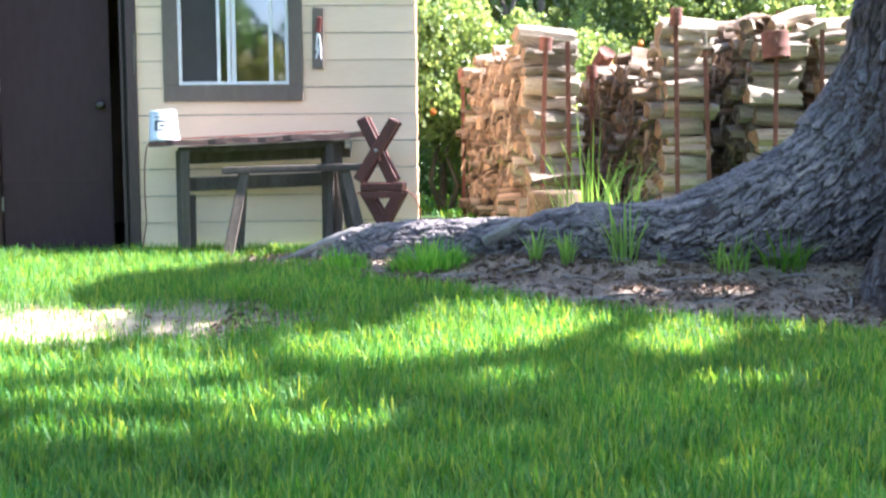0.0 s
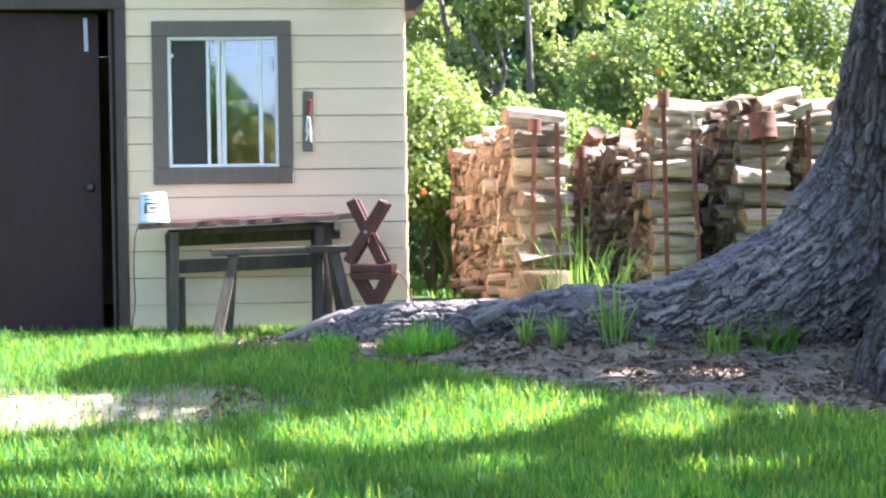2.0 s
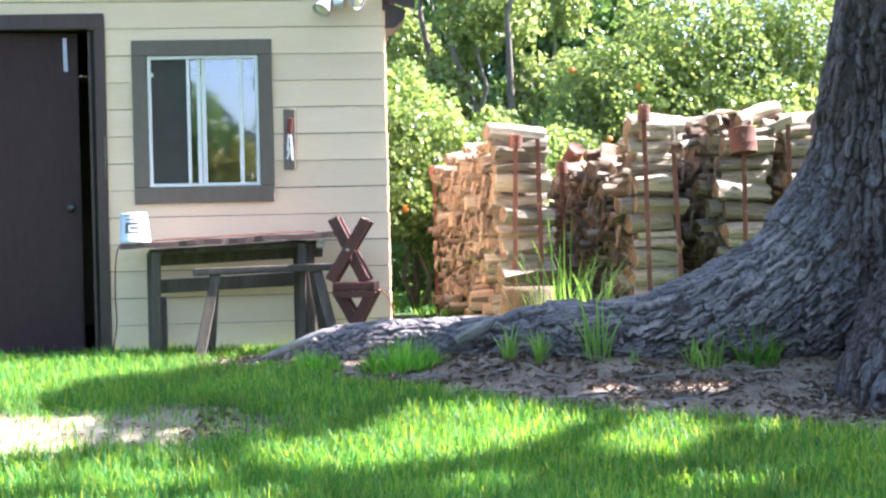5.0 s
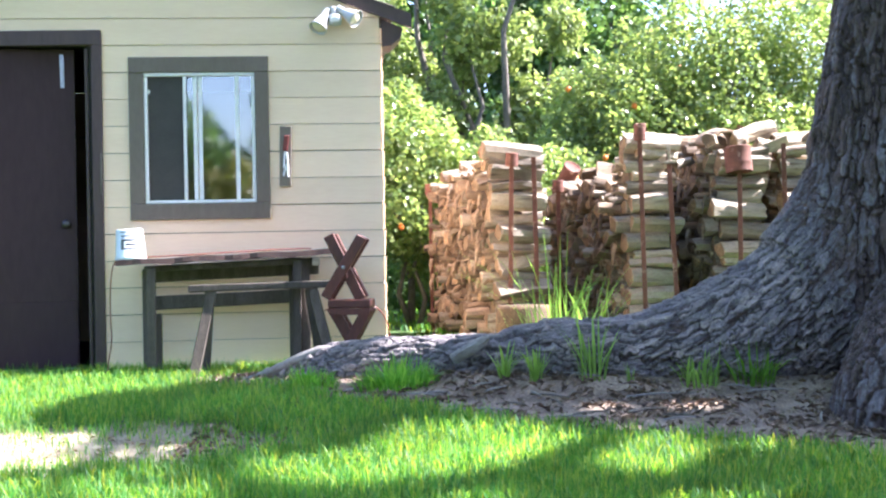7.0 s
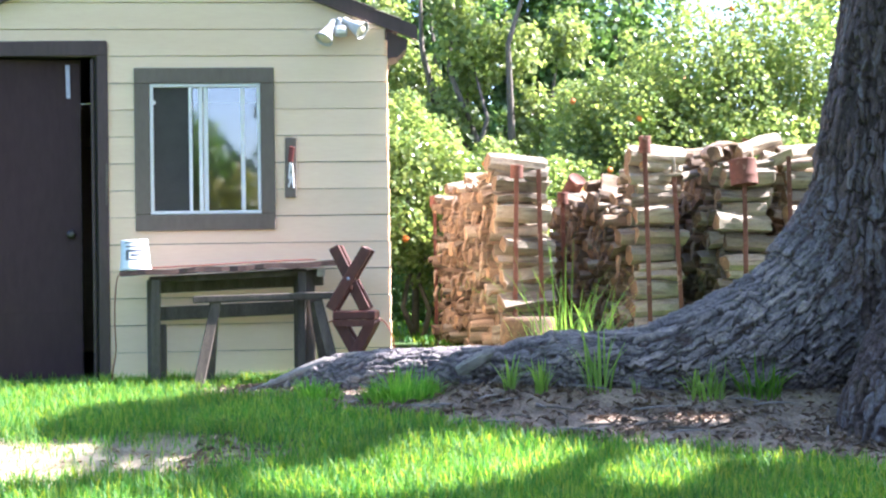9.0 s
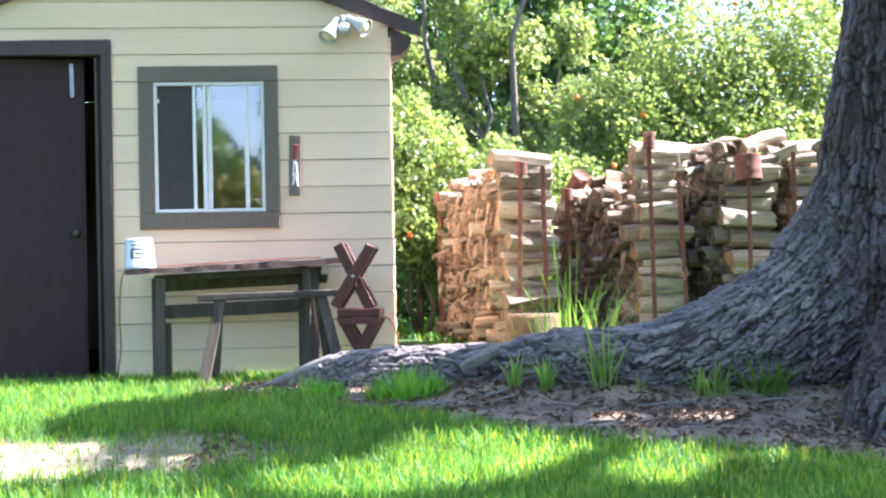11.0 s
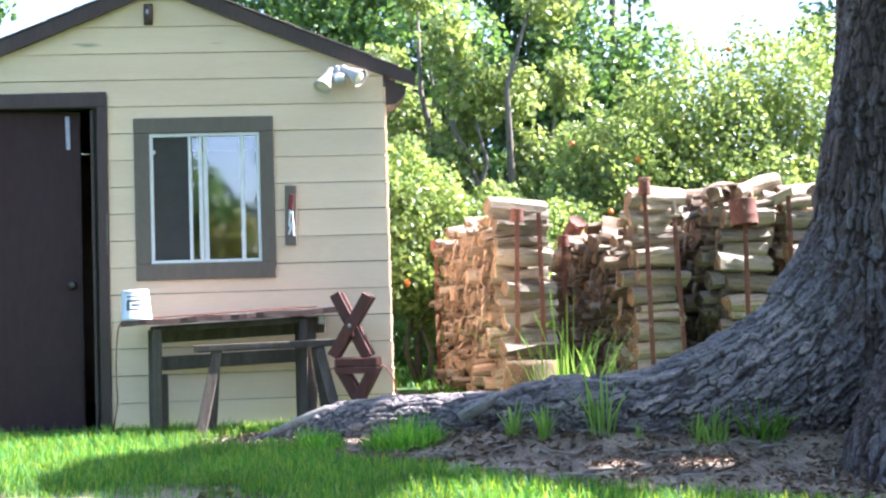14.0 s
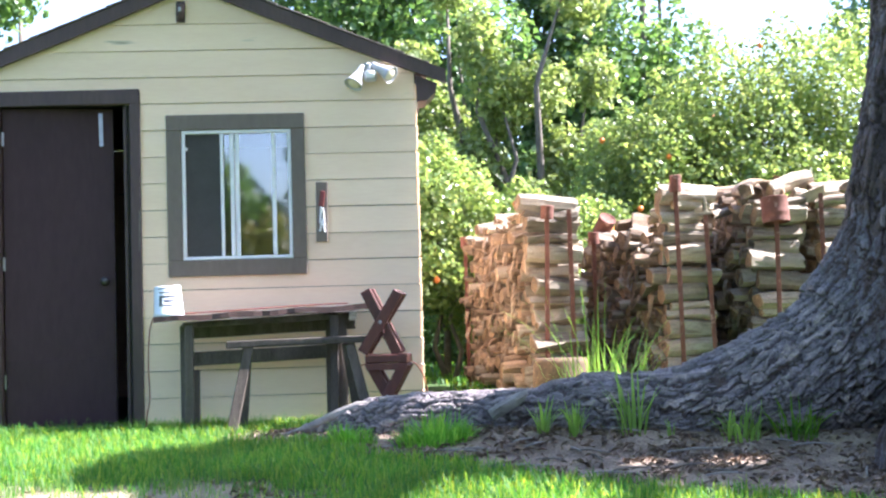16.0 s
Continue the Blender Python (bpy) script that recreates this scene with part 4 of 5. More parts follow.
shrub("bush", [((-1.6, 12.7, 0.95), (1.0, 0.7, 1.10)), ((-0.35, 12.5, 1.42), (0.75, 0.65, 0.78)), ((0.45, 12.7, 1.05), (0.7, 0.7, 0.90)), ((1.2, 13.1, 0.85), (0.7, 0.7, 0.95)), ((-0.50, 12.9, 1.95), (0.50, 0.5, 0.55))],
      52000, 0.052, M_HEDGE, "bright yellow-green leafy bush with a few orange fruits", "bush", 21, 9, "hedge bushes", 9)
shrub("bush", [((2.3, 14.0, 1.3), (1.2, 0.9, 1.35)), ((3.1, 14.4, 1.85), (1.3, 1.0, 1.80)), ((4.2, 14.6, 2.0), (1.45, 1.0, 1.85)), ((5.6, 14.6, 1.8), (1.4, 1.0, 1.75)), ((1.95, 14.2, 2.05), (0.75, 0.8, 0.85)),
               ((1.6, 13.7, 0.9), (0.9, 0.8, 1.1)), ((3.5, 13.6, 1.1), (1.1, 0.7, 1.2)), ((2.55, 14.3, 2.35), (0.55, 0.6, 0.55))],
      140000, 0.054, M_HEDGE, "large rounded bright green bush with orange fruits behind the wood", "bush", 22, 12, "hedge bushes", 14)
shrub("bush", [((-3.6, 13.0, 1.2), (1.3, 0.8, 1.3)), ((-5.2, 13.4, 1.2), (1.3, 0.9, 1.3))], 9000, 0.09, M_HEDGE, "bright green leafy bush behind the shed", "bush", 23, 5, "hedge bushes")
shrub("bush", [((-0.1, 14.9, 0.75), (0.9, 0.5, 0.85)), ((0.9, 15.2, 0.75), (0.9, 0.5, 0.85))], 9000, 0.075, M_TREELEAF, "low dark green bush in the shade behind the hedge", "bush", 27, 6, "hedge bushes")
young = np.random.RandomState(3)
spots = [((cx + young.normal() * 0.30, 16.7 + young.normal() * 0.3, z + young.normal() * 0.15), (young.uniform(0.22, 0.42), 0.35, young.uniform(0.25, 0.45)))
         for cx, z in ((0.0, 1.8), (0.1, 2.3), (0.15, 2.8), (0.2, 3.3), (0.1, 3.8), (0.25, 4.3), (0.0, 4.8), (1.4, 1.9), (1.5, 2.4), (1.6, 2.9), (1.65, 3.4), (1.5, 3.9), (1.6, 4.4),
                       (0.8, 1.5), (0.9, 2.0), (0.7, 2.4), (-0.5, 2.3), (-0.45, 2.8), (-0.45, 3.3), (-0.35, 3.9))]
shrub("young_tree", spots, 14500, 0.085, M_PALELEAF, "slender young tree with pale grey-green leaves", "tree", 24, 16, lump=0.3)


def far_tree(x, y, high, wide, n, size, material, seed, label, low=0.3, lobes=14):
    rs = np.random.RandomState(seed)
    spots = []
    for i in range(lobes):
        a, q = rs.uniform(0, 2 * math.pi), rs.uniform(0, 1) ** 0.6
        z = high * rs.uniform(low, 0.9)
        s = wide * (1 - 0.45 * abs(z / high - 0.5) * 2)
        spots.append(((x + math.cos(a) * q * s, y + math.sin(a) * q * s * 0.7, z), (wide * rs.uniform(0.28, 0.45), wide * 0.35, high * rs.uniform(0.09, 0.15))))
    return shrub("tree", spots, n, size, material, label, "tree", seed, 11, "trees behind the yard", base=(x, y, float(ground_z(x, y))))


far_tree(0.6, 21.5, 9.5, 3.1, 34000, 0.125, M_TREELEAF, 31, "tall dark green leafy tree behind the hedge", 0.18, 20)
far_tree(2.5, 22.3, 9.8, 1.75, 17000, 0.125, M_TREELEAF, 39, "tall dark green leafy tree behind the hedge", 0.30, 16)
far_tree(-2.6, 22.5, 9.0, 2.8, 19000, 0.125, M_TREELEAF, 32, "tall dark green leafy tree behind the shed", 0.2, 16)
far_tree(9.1, 22.0, 10.0, 2.9, 12000, 0.15, M_TREELEAF, 33, "tall leafy tree with branches hanging over the hedge", 0.45, 12)
far_tree(-9.6, 23.0, 8.6, 2.2, 9000, 0.15, M_TREELEAF, 34, "leafy tree beyond the shed roof", 0.35, 10)
shrub("far_shrubs", [((-6, 27, 1.6), (5, 1.2, 2.2)), ((3, 27, 1.8), (6, 1.2, 2.6)), ((13, 27, 1.6), (6, 1.2, 2.2))], 16000, 0.22, M_TREELEAF,
      "dense dark green shrubs along the back of the yard", "bush", 35, 6)
# behind the camera, mirrored in the window
shrub("bush", [((-1.2, -10.2, 1.2), (1.3, 1.0, 1.6)), ((-0.2, -10.8, 1.0), (1.2, 1.0, 1.5))], 6000, 0.14, M_YELLOWLEAF, "tall bush with yellow flowers across the lawn", "bush", 36, 5)
# added ring out of view: holds back low sky light, low where mirrored
ring = [((x, y, h * 0.48), (2.4, 2.0, h * 0.55)) for x, y, h in
        ((17, 6, 5.0), (17, 1, 5.4), (15, -4, 5.6), (12, -8, 6.0), (8.5, -11, 6.2), (5.2, -13, 5.6), (2.4, -15, 2.6), (-1, -18, 2.4), (-4.6, -18, 2.6),
         (-7.4, -13, 5.6), (-10.5, -10, 6.2), (-13, -6, 6.0), (-14.5, -1, 5.6), (-15, 4, 5.4), (-14, 9, 5.0))]
shrub("sky_blocking_hedge", ring, 15000, 0.46, M_TREELEAF, "added dark green hedge out of view, blocking low sky light", "hedge", 40, 0, lump=0.2)
far_tree(-3.2, -16.0, 6.2, 2.4, 6000, 0.2, M_TREELEAF, 37, "leafy tree across the lawn", 0.2, 10)
far_tree(1.0, -17.0, 5.6, 2.2, 6000, 0.2, M_TREELEAF, 38, "leafy tree across the lawn", 0.2, 10)


# ---- the big tree's unseen crown: leaves set to shade the lawn, with gaps where the sun comes through ----
# outlines on the lawn of the larger sunny places, and small round ones
SUNNY = [[(-1.0, 8.3), (-1.31, 7.37), (-1.46, 7.18), (-1.66, 7.0), (-1.80, 6.37), (-1.83, 6.0), (-1.76, 5.58), (-1.38, 5.36), (-0.95, 5.06), (-0.90, 4.72),
          (-1.2, 4.50), (-1.6, 4.30), (-3.6, 4.2), (-3.6, 8.3)],
         [(-0.26, 5.08), (-0.07, 5.16), (0.16, 5.30), (0.38, 5.16), (0.56, 4.93), (0.40, 4.6), (0.14, 4.14), (-0.13, 4.06), (-0.42, 4.0), (-0.68, 4.12),
          (-0.66, 4.54), (-0.50, 4.58), (-0.36, 4.62)],
         [(0.70, 5.04), (0.90, 4.98), (1.03, 4.80), (0.97, 4.45), (0.80, 4.12), (0.60, 4.10), (0.50, 4.25), (0.62, 4.65)],
         [(0.62, 3.72), (0.92, 3.72), (1.02, 3.56), (0.72, 3.55)]]
SPOTS = [(-1.38, 4.00, 0.42, 0.24), (-0.90, 3.88, 0.34, 0.20), (-0.95, 4.24, 0.26, 0.12), (-0.90, 3.46, 0.48, 0.13), (-0.42, 3.18, 0.28, 0.10), (-0.85, 3.05, 0.3, 0.08), (-0.50, 3.68, 0.16, 0.06),
         (0.10, 3.72, 0.16, 0.06), (1.15, 4.62, 0.10, 0.10), (0.18, 6.28, 0.36, 0.20), (0.38, 6.62, 0.20, 0.14), (0.72, 5.62, 0.12, 0.11), (1.08, 5.58, 0.17, 0.10),
         (-0.32, 6.50, 0.28, 0.16), (1.5, 6.5, 0.12, 0.08), (-1.1, 6.7, 0.10, 0.06), (-1.45, 6.35, 0.07, 0.06), (0.45, 5.75, 0.10, 0.04)]


def inside_of(x, y, outline):
    hit = np.zeros(len(x), bool)
    for (x0, y0), (x1, y1) in zip(outline, outline[1:] + outline[:1]):
        if y0 != y1:
            hit ^= ((y0 > y) != (y1 > y)) & (x < (x1 - x0) * (y - y0) / (y1 - y0) + x0)
    return hit


def build_shade_crown():
    rs = np.random.RandomState(41)
    n = 34000
    gx, gy = rs.uniform(-2.6, 3.6, n), rs.uniform(1.2, 8.1, n)
    ex, ey = gx + 0.06 * wave(gx, gy, 6.0, 1.0) + 0.035 * wave(gx, gy, 19.0, 4.0), gy + 0.06 * wave(gx, gy, 6.5, 3.0) + 0.035 * wave(gx, gy, 21.0, 2.0)
    shade = np.ones(n, bool)
    for outline in SUNNY:
        shade &= ~inside_of(ex, ey, outline)
    for cx, cy, rx, ry in SPOTS:
        shade &= np.hypot((gx - cx) / rx, (gy - cy) / ry) + 0.22 * wave(gx, gy, 7.0, cx) > 1.0
    shade &= gy > 1.7 + 0.55 * wave(gx, gy, 2.2, 5.0)
    shade &= ~((gy > 6.6) & (gx < -1.25))
    shade &= ~((gy > 6.6) & (gx < 0.2) & (rs.uniform(0, 1, n) < 0.45 + 0.8 * wave(gx, gy, 5.0, 7.0)))
    gx, gy = gx[shade], gy[shade]
    # extra unseen leaves, shading past the dry patch, added to dim the lawn's skylight
    n = 9000
    gx, gy = np.append(gx, rs.uniform(-7.5, -3.7, n)), np.append(gy, rs.uniform(0.5, 7.0, n))
    n = len(gx)
    s = np.array(SUN)
    d = rs.uniform(5.2, 8.6, n)
    at = np.stack([gx, gy, np.full(n, 0.05)], 1) + s * d[:, None]
    face = s * 0.9 + rs.normal(size=at.shape) * 0.5
    at, size = at - np.array(T0), rs.uniform(0.08, 0.14, n)
    leaf_mesh("crown", at, face, size, M_TREELEAF, tree, "", rs)


build_shade_crown()

# ---- firewood in three rows between rusty posts ----
def log_shape(seed, long, rad, kind, side=None):
    """A seasoned log: round, halved or a wedge, a little bent, with rough ends."""
    rr = random.Random(seed)
    if kind == "round":
        outline = [(rr.uniform(0.88, 1.1), a) for a in np.linspace(0, 2 * math.pi, 10, endpoint=False)]
        pts = [(r * math.cos(a), r * math.sin(a)) for r, a in outline]
    elif kind == "half":
        pts = [(math.cos(a) * rr.uniform(0.95, 1.15), math.sin(a) * rr.uniform(0.95, 1.1) - 0.3) for a in np.linspace(-0.1, math.pi + 0.1, 8)]
    else:
        pts = [(math.cos(a) * 1.35 - 0.1, math.sin(a) * 1.35 - 0.6) for a in np.linspace(0.35, 1.75, 5)] + [(-0.55, -0.55), (-0.1, -0.75)]
    k = len(pts)
    bend, twist = rr.uniform(-0.025, 0.025), rr.uniform(-0.3, 0.3)
    verts, faces, slots = [], [], []
    stations = (0, 0.03, 0.3, 0.6, 0.97, 1)
    for s in stations:
        g = rad * (0.93 if s in (0, 1) else 1) * (1 + 0.10 * math.sin(seed + s * 5))
        for y, z in pts:
            c, w = math.cos(twist * s), math.sin(twist * s)
            verts.append(((s - 0.5) * long + (rr.uniform(-0.012, 0.012) if s in (0, 1) else 0), g * (y * c - z * w) + rr.uniform(-1, 1) * 0.05 * rad,
                          g * (y * w + z * c) + bend * math.sin(math.pi * s) + rr.uniform(-1, 1) * 0.05 * rad))
    for a in range(len(stations) - 1):
        for i in range(k):
            j = (i + 1) % k
            faces.append((a * k + i, a * k + j, (a + 1) * k + j, (a + 1) * k + i))
            slots.append(0)
    faces += [tuple(range(k))[::-1], tuple((len(stations) - 1) * k + i for i in range(k))]
    slots += [1, 1]
    me = bpy.data.meshes.new("log")
    me.from_pydata(verts, [], faces)
    me.materials.append(side or M_LOGSIDE), me.materials.append(M_LOGEND)
    me.polygons.foreach_set("material_index", slots)
    me.update()
    return me


def log_set(seed, count, thin, thick, kinds, side=None):
    rr, out = random.Random(seed), []
    for i in range(count):
        r = rr.uniform(thin, thick)
        out.append((log_shape(seed * 100 + i, rr.uniform(0.36, 0.47), r, kinds[i % len(kinds)], side if i % 4 else None), r))
    return out


LOGS = log_set(1, 12, 0.036, 0.056, ("round", "round", "half", "round", "wedge"), M_LOGBARK) + log_set(2, 12, 0.020, 0.036, ("round",), M_LOGBARK) + log_set(3, 3, 0.065, 0.08, ("half", "round"), M_LOGBARK)
STOUT = log_set(4, 14, 0.030, 0.082, ("round", "half", "round", "wedge"))


def wood_row(m, long, top, seed, label, wide=1.0):
    row = thing("woodpile", m, label, "woodpile", "firewood rows")
    rr = random.Random(seed)
    y = 0.06
    while y < long:
        stout = y < 0.19
        z = 0.02 + rr.uniform(0, 0.03)
        limit = top(y)
        while z < limit:
            me, r = rr.choice(STOUT if stout else LOGS)
            rise = r * (1.84 if stout else 1.58)
            ob = new("log", me)
            ob.parent = row
            ob.matrix_local = pose(0.205 * wide + rr.gauss(0, 0.026 if stout else 0.055), y + rr.gauss(0, 0.018 if stout else 0.030), z + rise / 2, rr.uniform(0, 360), rr.gauss(0, 3.6 if stout else 6.0),
                                   rr.gauss(0, 5.5 if stout else 8.0)) @ Matrix.Diagonal((wide * rr.uniform(0.88, 1.06), rr.uniform(0.85, 1.2), rr.uniform(0.85, 1.12), 1))
            z += rise
        y += 0.128 if stout else 0.100
    # thin sticks and bark strips poking out of the long face
    for i in range(110):
        y, z = rr.uniform(0.15, long), rr.uniform(0.12, 1.0) * top(0.5)
        hangs = i % 3 > 0
        d = Vector((-0.22, rr.gauss(0, 0.25), -1.0) if hangs else (-1.0, rr.uniform(-0.9, 0.7), rr.uniform(-0.9, 0.7))).normalized() * rr.uniform(0.06, 0.17)
        p = Vector((rr.gauss(-0.03, 0.02) if hangs else 0.03, y, z))
        wide = rr.uniform(0.009, 0.020)
        bm = tube([p, p + d * 0.5 + Vector((rr.uniform(-0.02, 0.0), 0, rr.uniform(-0.02, 0.02))), p + d], [wide, wide * 0.9, wide * 0.35], 5)
        part("bark_strip" if hangs else "stick", bm, rr.choice((M_LOGBARK, M_LOGBARK, M_LOGEND)), row)
    return row


def bumpy(base, fall, seed):
    return lambda y: base - fall * y + 0.05 * math.sin(y * 7 + seed) + 0.03 * math.sin(y * 17 + seed * 2)


wood_row(pose(0.435, 9.50, 0.05, 0, 0, 12), 2.05, bumpy(1.34, 0.03, 0.5), 1, "row of stacked split firewood with brown cut ends between posts", 0.98)
wood_row(pose(1.445, 9.50, 0.05, 0, 0, 11), 2.25, lambda y: (1.43 if y < 0.3 else 1.28) + 0.06 * math.sin(y * 8) - 0.02 * y, 2, "row of stacked pale firewood logs held by rusty posts", 0.86)
wood_row(pose(2.10, 9.50, 0.05, 0, 0, 9), 2.2, lambda y: 1.36 + 0.18 * math.exp(-((y - 0.7) / 0.4) ** 2) + 0.04 * math.sin(y * 9), 3, "high row of mixed dark and pale firewood logs", 0.98)
wood_row(pose(2.58, 9.60, 0.05, 0, 0, 9), 1.9, lambda y: 1.42 + 0.05 * math.sin(y * 9 + 2), 4, "row of stacked firewood beside the tree", 0.98)

# loose crooked pieces on top of the rows
random.seed(8)
for x, y, z, r, a, b in ((2.42, 9.75, 1.60, 0.085, 30, -14), (1.62, 9.66, 1.545, 0.09, 12, 3), (0.60, 9.60, 1.45, 0.085, 10, 6),
                         (2.45, 9.62, 1.47, 0.05, -8, -24), (2.60, 9.7, 1.50, 0.06, 20, 8), (0.36, 9.9, 1.42, 0.06, 80, 0)):
    me = log_shape(int(x * 100), 0.42, r * 0.85, random.choice(("half", "round")))
    ob = new("firewood_log", me)
    ob.matrix_world = pose(x, y, z, random.uniform(0, 360), b, a)
    tagged(ob, "crooked weathered log lying loose on the woodpile", "log", "loose logs")


rr = random.Random(9)
for i in range(20):
    x, y = rr.uniform(1.55, 2.95), rr.uniform(9.62, 10.7)
    z = 1.50 + 0.14 * math.exp(-((x - 2.3) / 0.3) ** 2) * math.exp(-((y - 10.2) / 0.5) ** 2) + rr.uniform(-0.03, 0.05)
    if x < 2.0:
        z -= 0.08
    ob = new("firewood_log", log_shape(300 + i, rr.uniform(0.28, 0.44), rr.uniform(0.03, 0.07), rr.choice(("round", "half", "wedge")), M_LOGBARK if i % 2 else None))
    ob.matrix_world = pose(x, y, z, rr.uniform(0, 360), rr.gauss(0, 9), rr.gauss(20, 35))
    tagged(ob, "crooked weathered log lying loose on the woodpile", "log", "loose logs")


def bark_curl(x, y, z, rad, long, turn):
    """A hollow half shell of old bark, open below."""
    bm, rings, rr = bmesh.new(), [], random.Random(5)
    for i in range(7):
        s = i / 6
        ring = []
        for r in (rad, rad * 0.80):
            for k in range(13):
                a = math.radians(-18 + 216 * k / 12)
                g = r * (1 + 0.07 * math.sin(3 * a + s * 4) + rr.uniform(-0.02, 0.02))
                ring.append(bm.verts.new((g * 1.25 * math.cos(a), (s - 0.5) * long, g * math.sin(a) * (1 - 0.15 * s))))
        rings.append(ring)
    loop = list(range(13)) + list(range(25, 12, -1))
    for a, b in zip(rings, rings[1:]):
        for i, j in zip(loop, loop[1:] + loop[:1]):
            bm.faces.new((a[i], a[j], b[j], b[i]))
    for ring in (rings[0], rings[-1]):
        for k in range(12):
            bm.faces.new((ring[k], ring[k + 1], ring[13 + k + 1], ring[13 + k]))
    bmesh.ops.recalc_face_normals(bm, faces=bm.faces)
    ob = finish("bark_slab", bm, M_LOGBARK, None, "curled hollow slab of old bark on the woodpile", True)
    ob.matrix_world = pose(x, y, z, 8, 6, turn)
    tagged(ob, "", "bark slab")


bark_curl(2.20, 9.80, 1.555, 0.115, 0.30, 12)


def post(x, y, z, can=None, tilt=(0, 0), foot=0.04, cross=False):
    """A rusty angle-iron post, some with an upturned tin on top."""
    t = thing("rusty_post", pose(x, y, foot, tilt[1], tilt[0], 0), "rusty iron stake with a tin can upturned on top" if can else "rusty iron stake holding firewood", "post", "woodpile posts")
    high = z - foot
    bm = box((0.034, 0.006, high), (0, 0, high / 2), bevel=0.001)
    box((0.006, 0.030, high), (0, 0.018, high / 2), bevel=0.001, bm=bm)
    part("shaft", bm, M_RUST, t)
    for i in range(int(high / 0.09)):
        part("stud", box((0.012, 0.010, 0.012), (0, -0.007, 0.3 + i * 0.09), bevel=0.003), M_RUST, t) if 0.3 + i * 0.09 < high - 0.05 else None
    if cross:
        part("crosspiece", box((0.115, 0.014, 0.022), (0.0, -0.016, high - 0.085), (0, -4, 0), 0.003), M_LOGSIDE, t, "pale wooden crosspiece")
        part("crosspiece", box((0.026, 0.014, 0.13), (0.0, -0.012, high - 0.03), (0, 0, 0), 0.003), M_LOGSIDE, t, "pale wooden crosspiece")
    if can:
        r, h, lean = can
        bm = lathe([(r * 0.96, 0), (r * 1.03, 0.003), (r, 0.012), (r, h * 0.33), (r * 1.02, h * 0.36), (r, h * 0.4), (r, h - 0.012), (r * 1.03, h - 0.004), (r * 0.94, h), (r * 0.9, h - 0.006), (0.001, h - 0.006)],
                   20, pose(0, 0, high - h * 0.8, lean, lean * 0.6, 0), close=False)
        part("tin_can", bm, M_RUST, t, "rusted tin can", True)


post(0.534, 9.45, 1.465, (0.047, 0.10, 3), (1.5, 0))
post(0.750, 9.52, 1.455, None, (-0.5, 0))
post(-0.040, 11.50, 1.36, (0.045, 0.10, 0))
post(1.537, 9.44, 1.655, (0.045, 0.125, 2), (-0.8, 0))
post(1.790, 9.50, 1.480, None, (-2.2, 0), cross=True)
post(2.225, 9.38, 1.455, (0.098, 0.19, -6), (0.3, 0))
post(2.600, 9.50, 1.520, None, (-0.4, 0))
post(1.12, 11.2, 1.50, (0.075, 0.17, 38), (1, 0))
post(1.00, 10.4, 1.31, (0.045, 0.10, 0), (0, 0))

block = thing("chopping_block", pose(0.62, 9.22, 0.045), "wide sawn chopping block in front of the woodpile", "chopping block")
part("body", lathe([(0.20, 0), (0.21, 0.05), (0.195, 0.30), (0.185, 0.325), (0.001, 0.33)], 22, close=False), M_LOGEND, block, "", True)


# ---- grass ----
def blades(name, root, tall, lean, turn, wide, material, parent=None, label="", curl=1.0):
    """Bent tapering blades: places, lengths, how far they lean and which way, widths."""
    n = len(root)
    d = np.stack([np.cos(turn), np.sin(turn), np.zeros(n)], 1)
    s = np.stack([-np.sin(turn), np.cos(turn), np.zeros(n)], 1)
    v = np.empty((n, 7, 3))
    for i, (q, w) in enumerate(((0.0, 0.8), (0.4, 1.0), (0.75, 0.7))):
        c = root + d * (tall * lean * (0.35 * q + 0.65 * curl * q * q))[:, None] + np.array((0, 0, 1.0)) * (tall * (q - 0.30 * lean * q * q))[:, None]
        v[:, 2 * i], v[:, 2 * i + 1] = c - s * (wide * w / 2)[:, None], c + s * (wide * w / 2)[:, None]
    v[:, 6] = root + d * (tall * lean * (0.35 + 0.65 * curl))[:, None] + np.array((0, 0, 1.0)) * (tall * (1 - 0.30 * lean))[:, None]
    i = np.arange(n)[:, None] * 7
    faces = np.concatenate([i + [0, 1, 3], i + [0, 3, 2], i + [2, 3, 5], i + [2, 5, 4], i + [4, 5, 6]])
    return stuff_mesh(name, v.reshape(-1, 3), faces, material, parent, label)


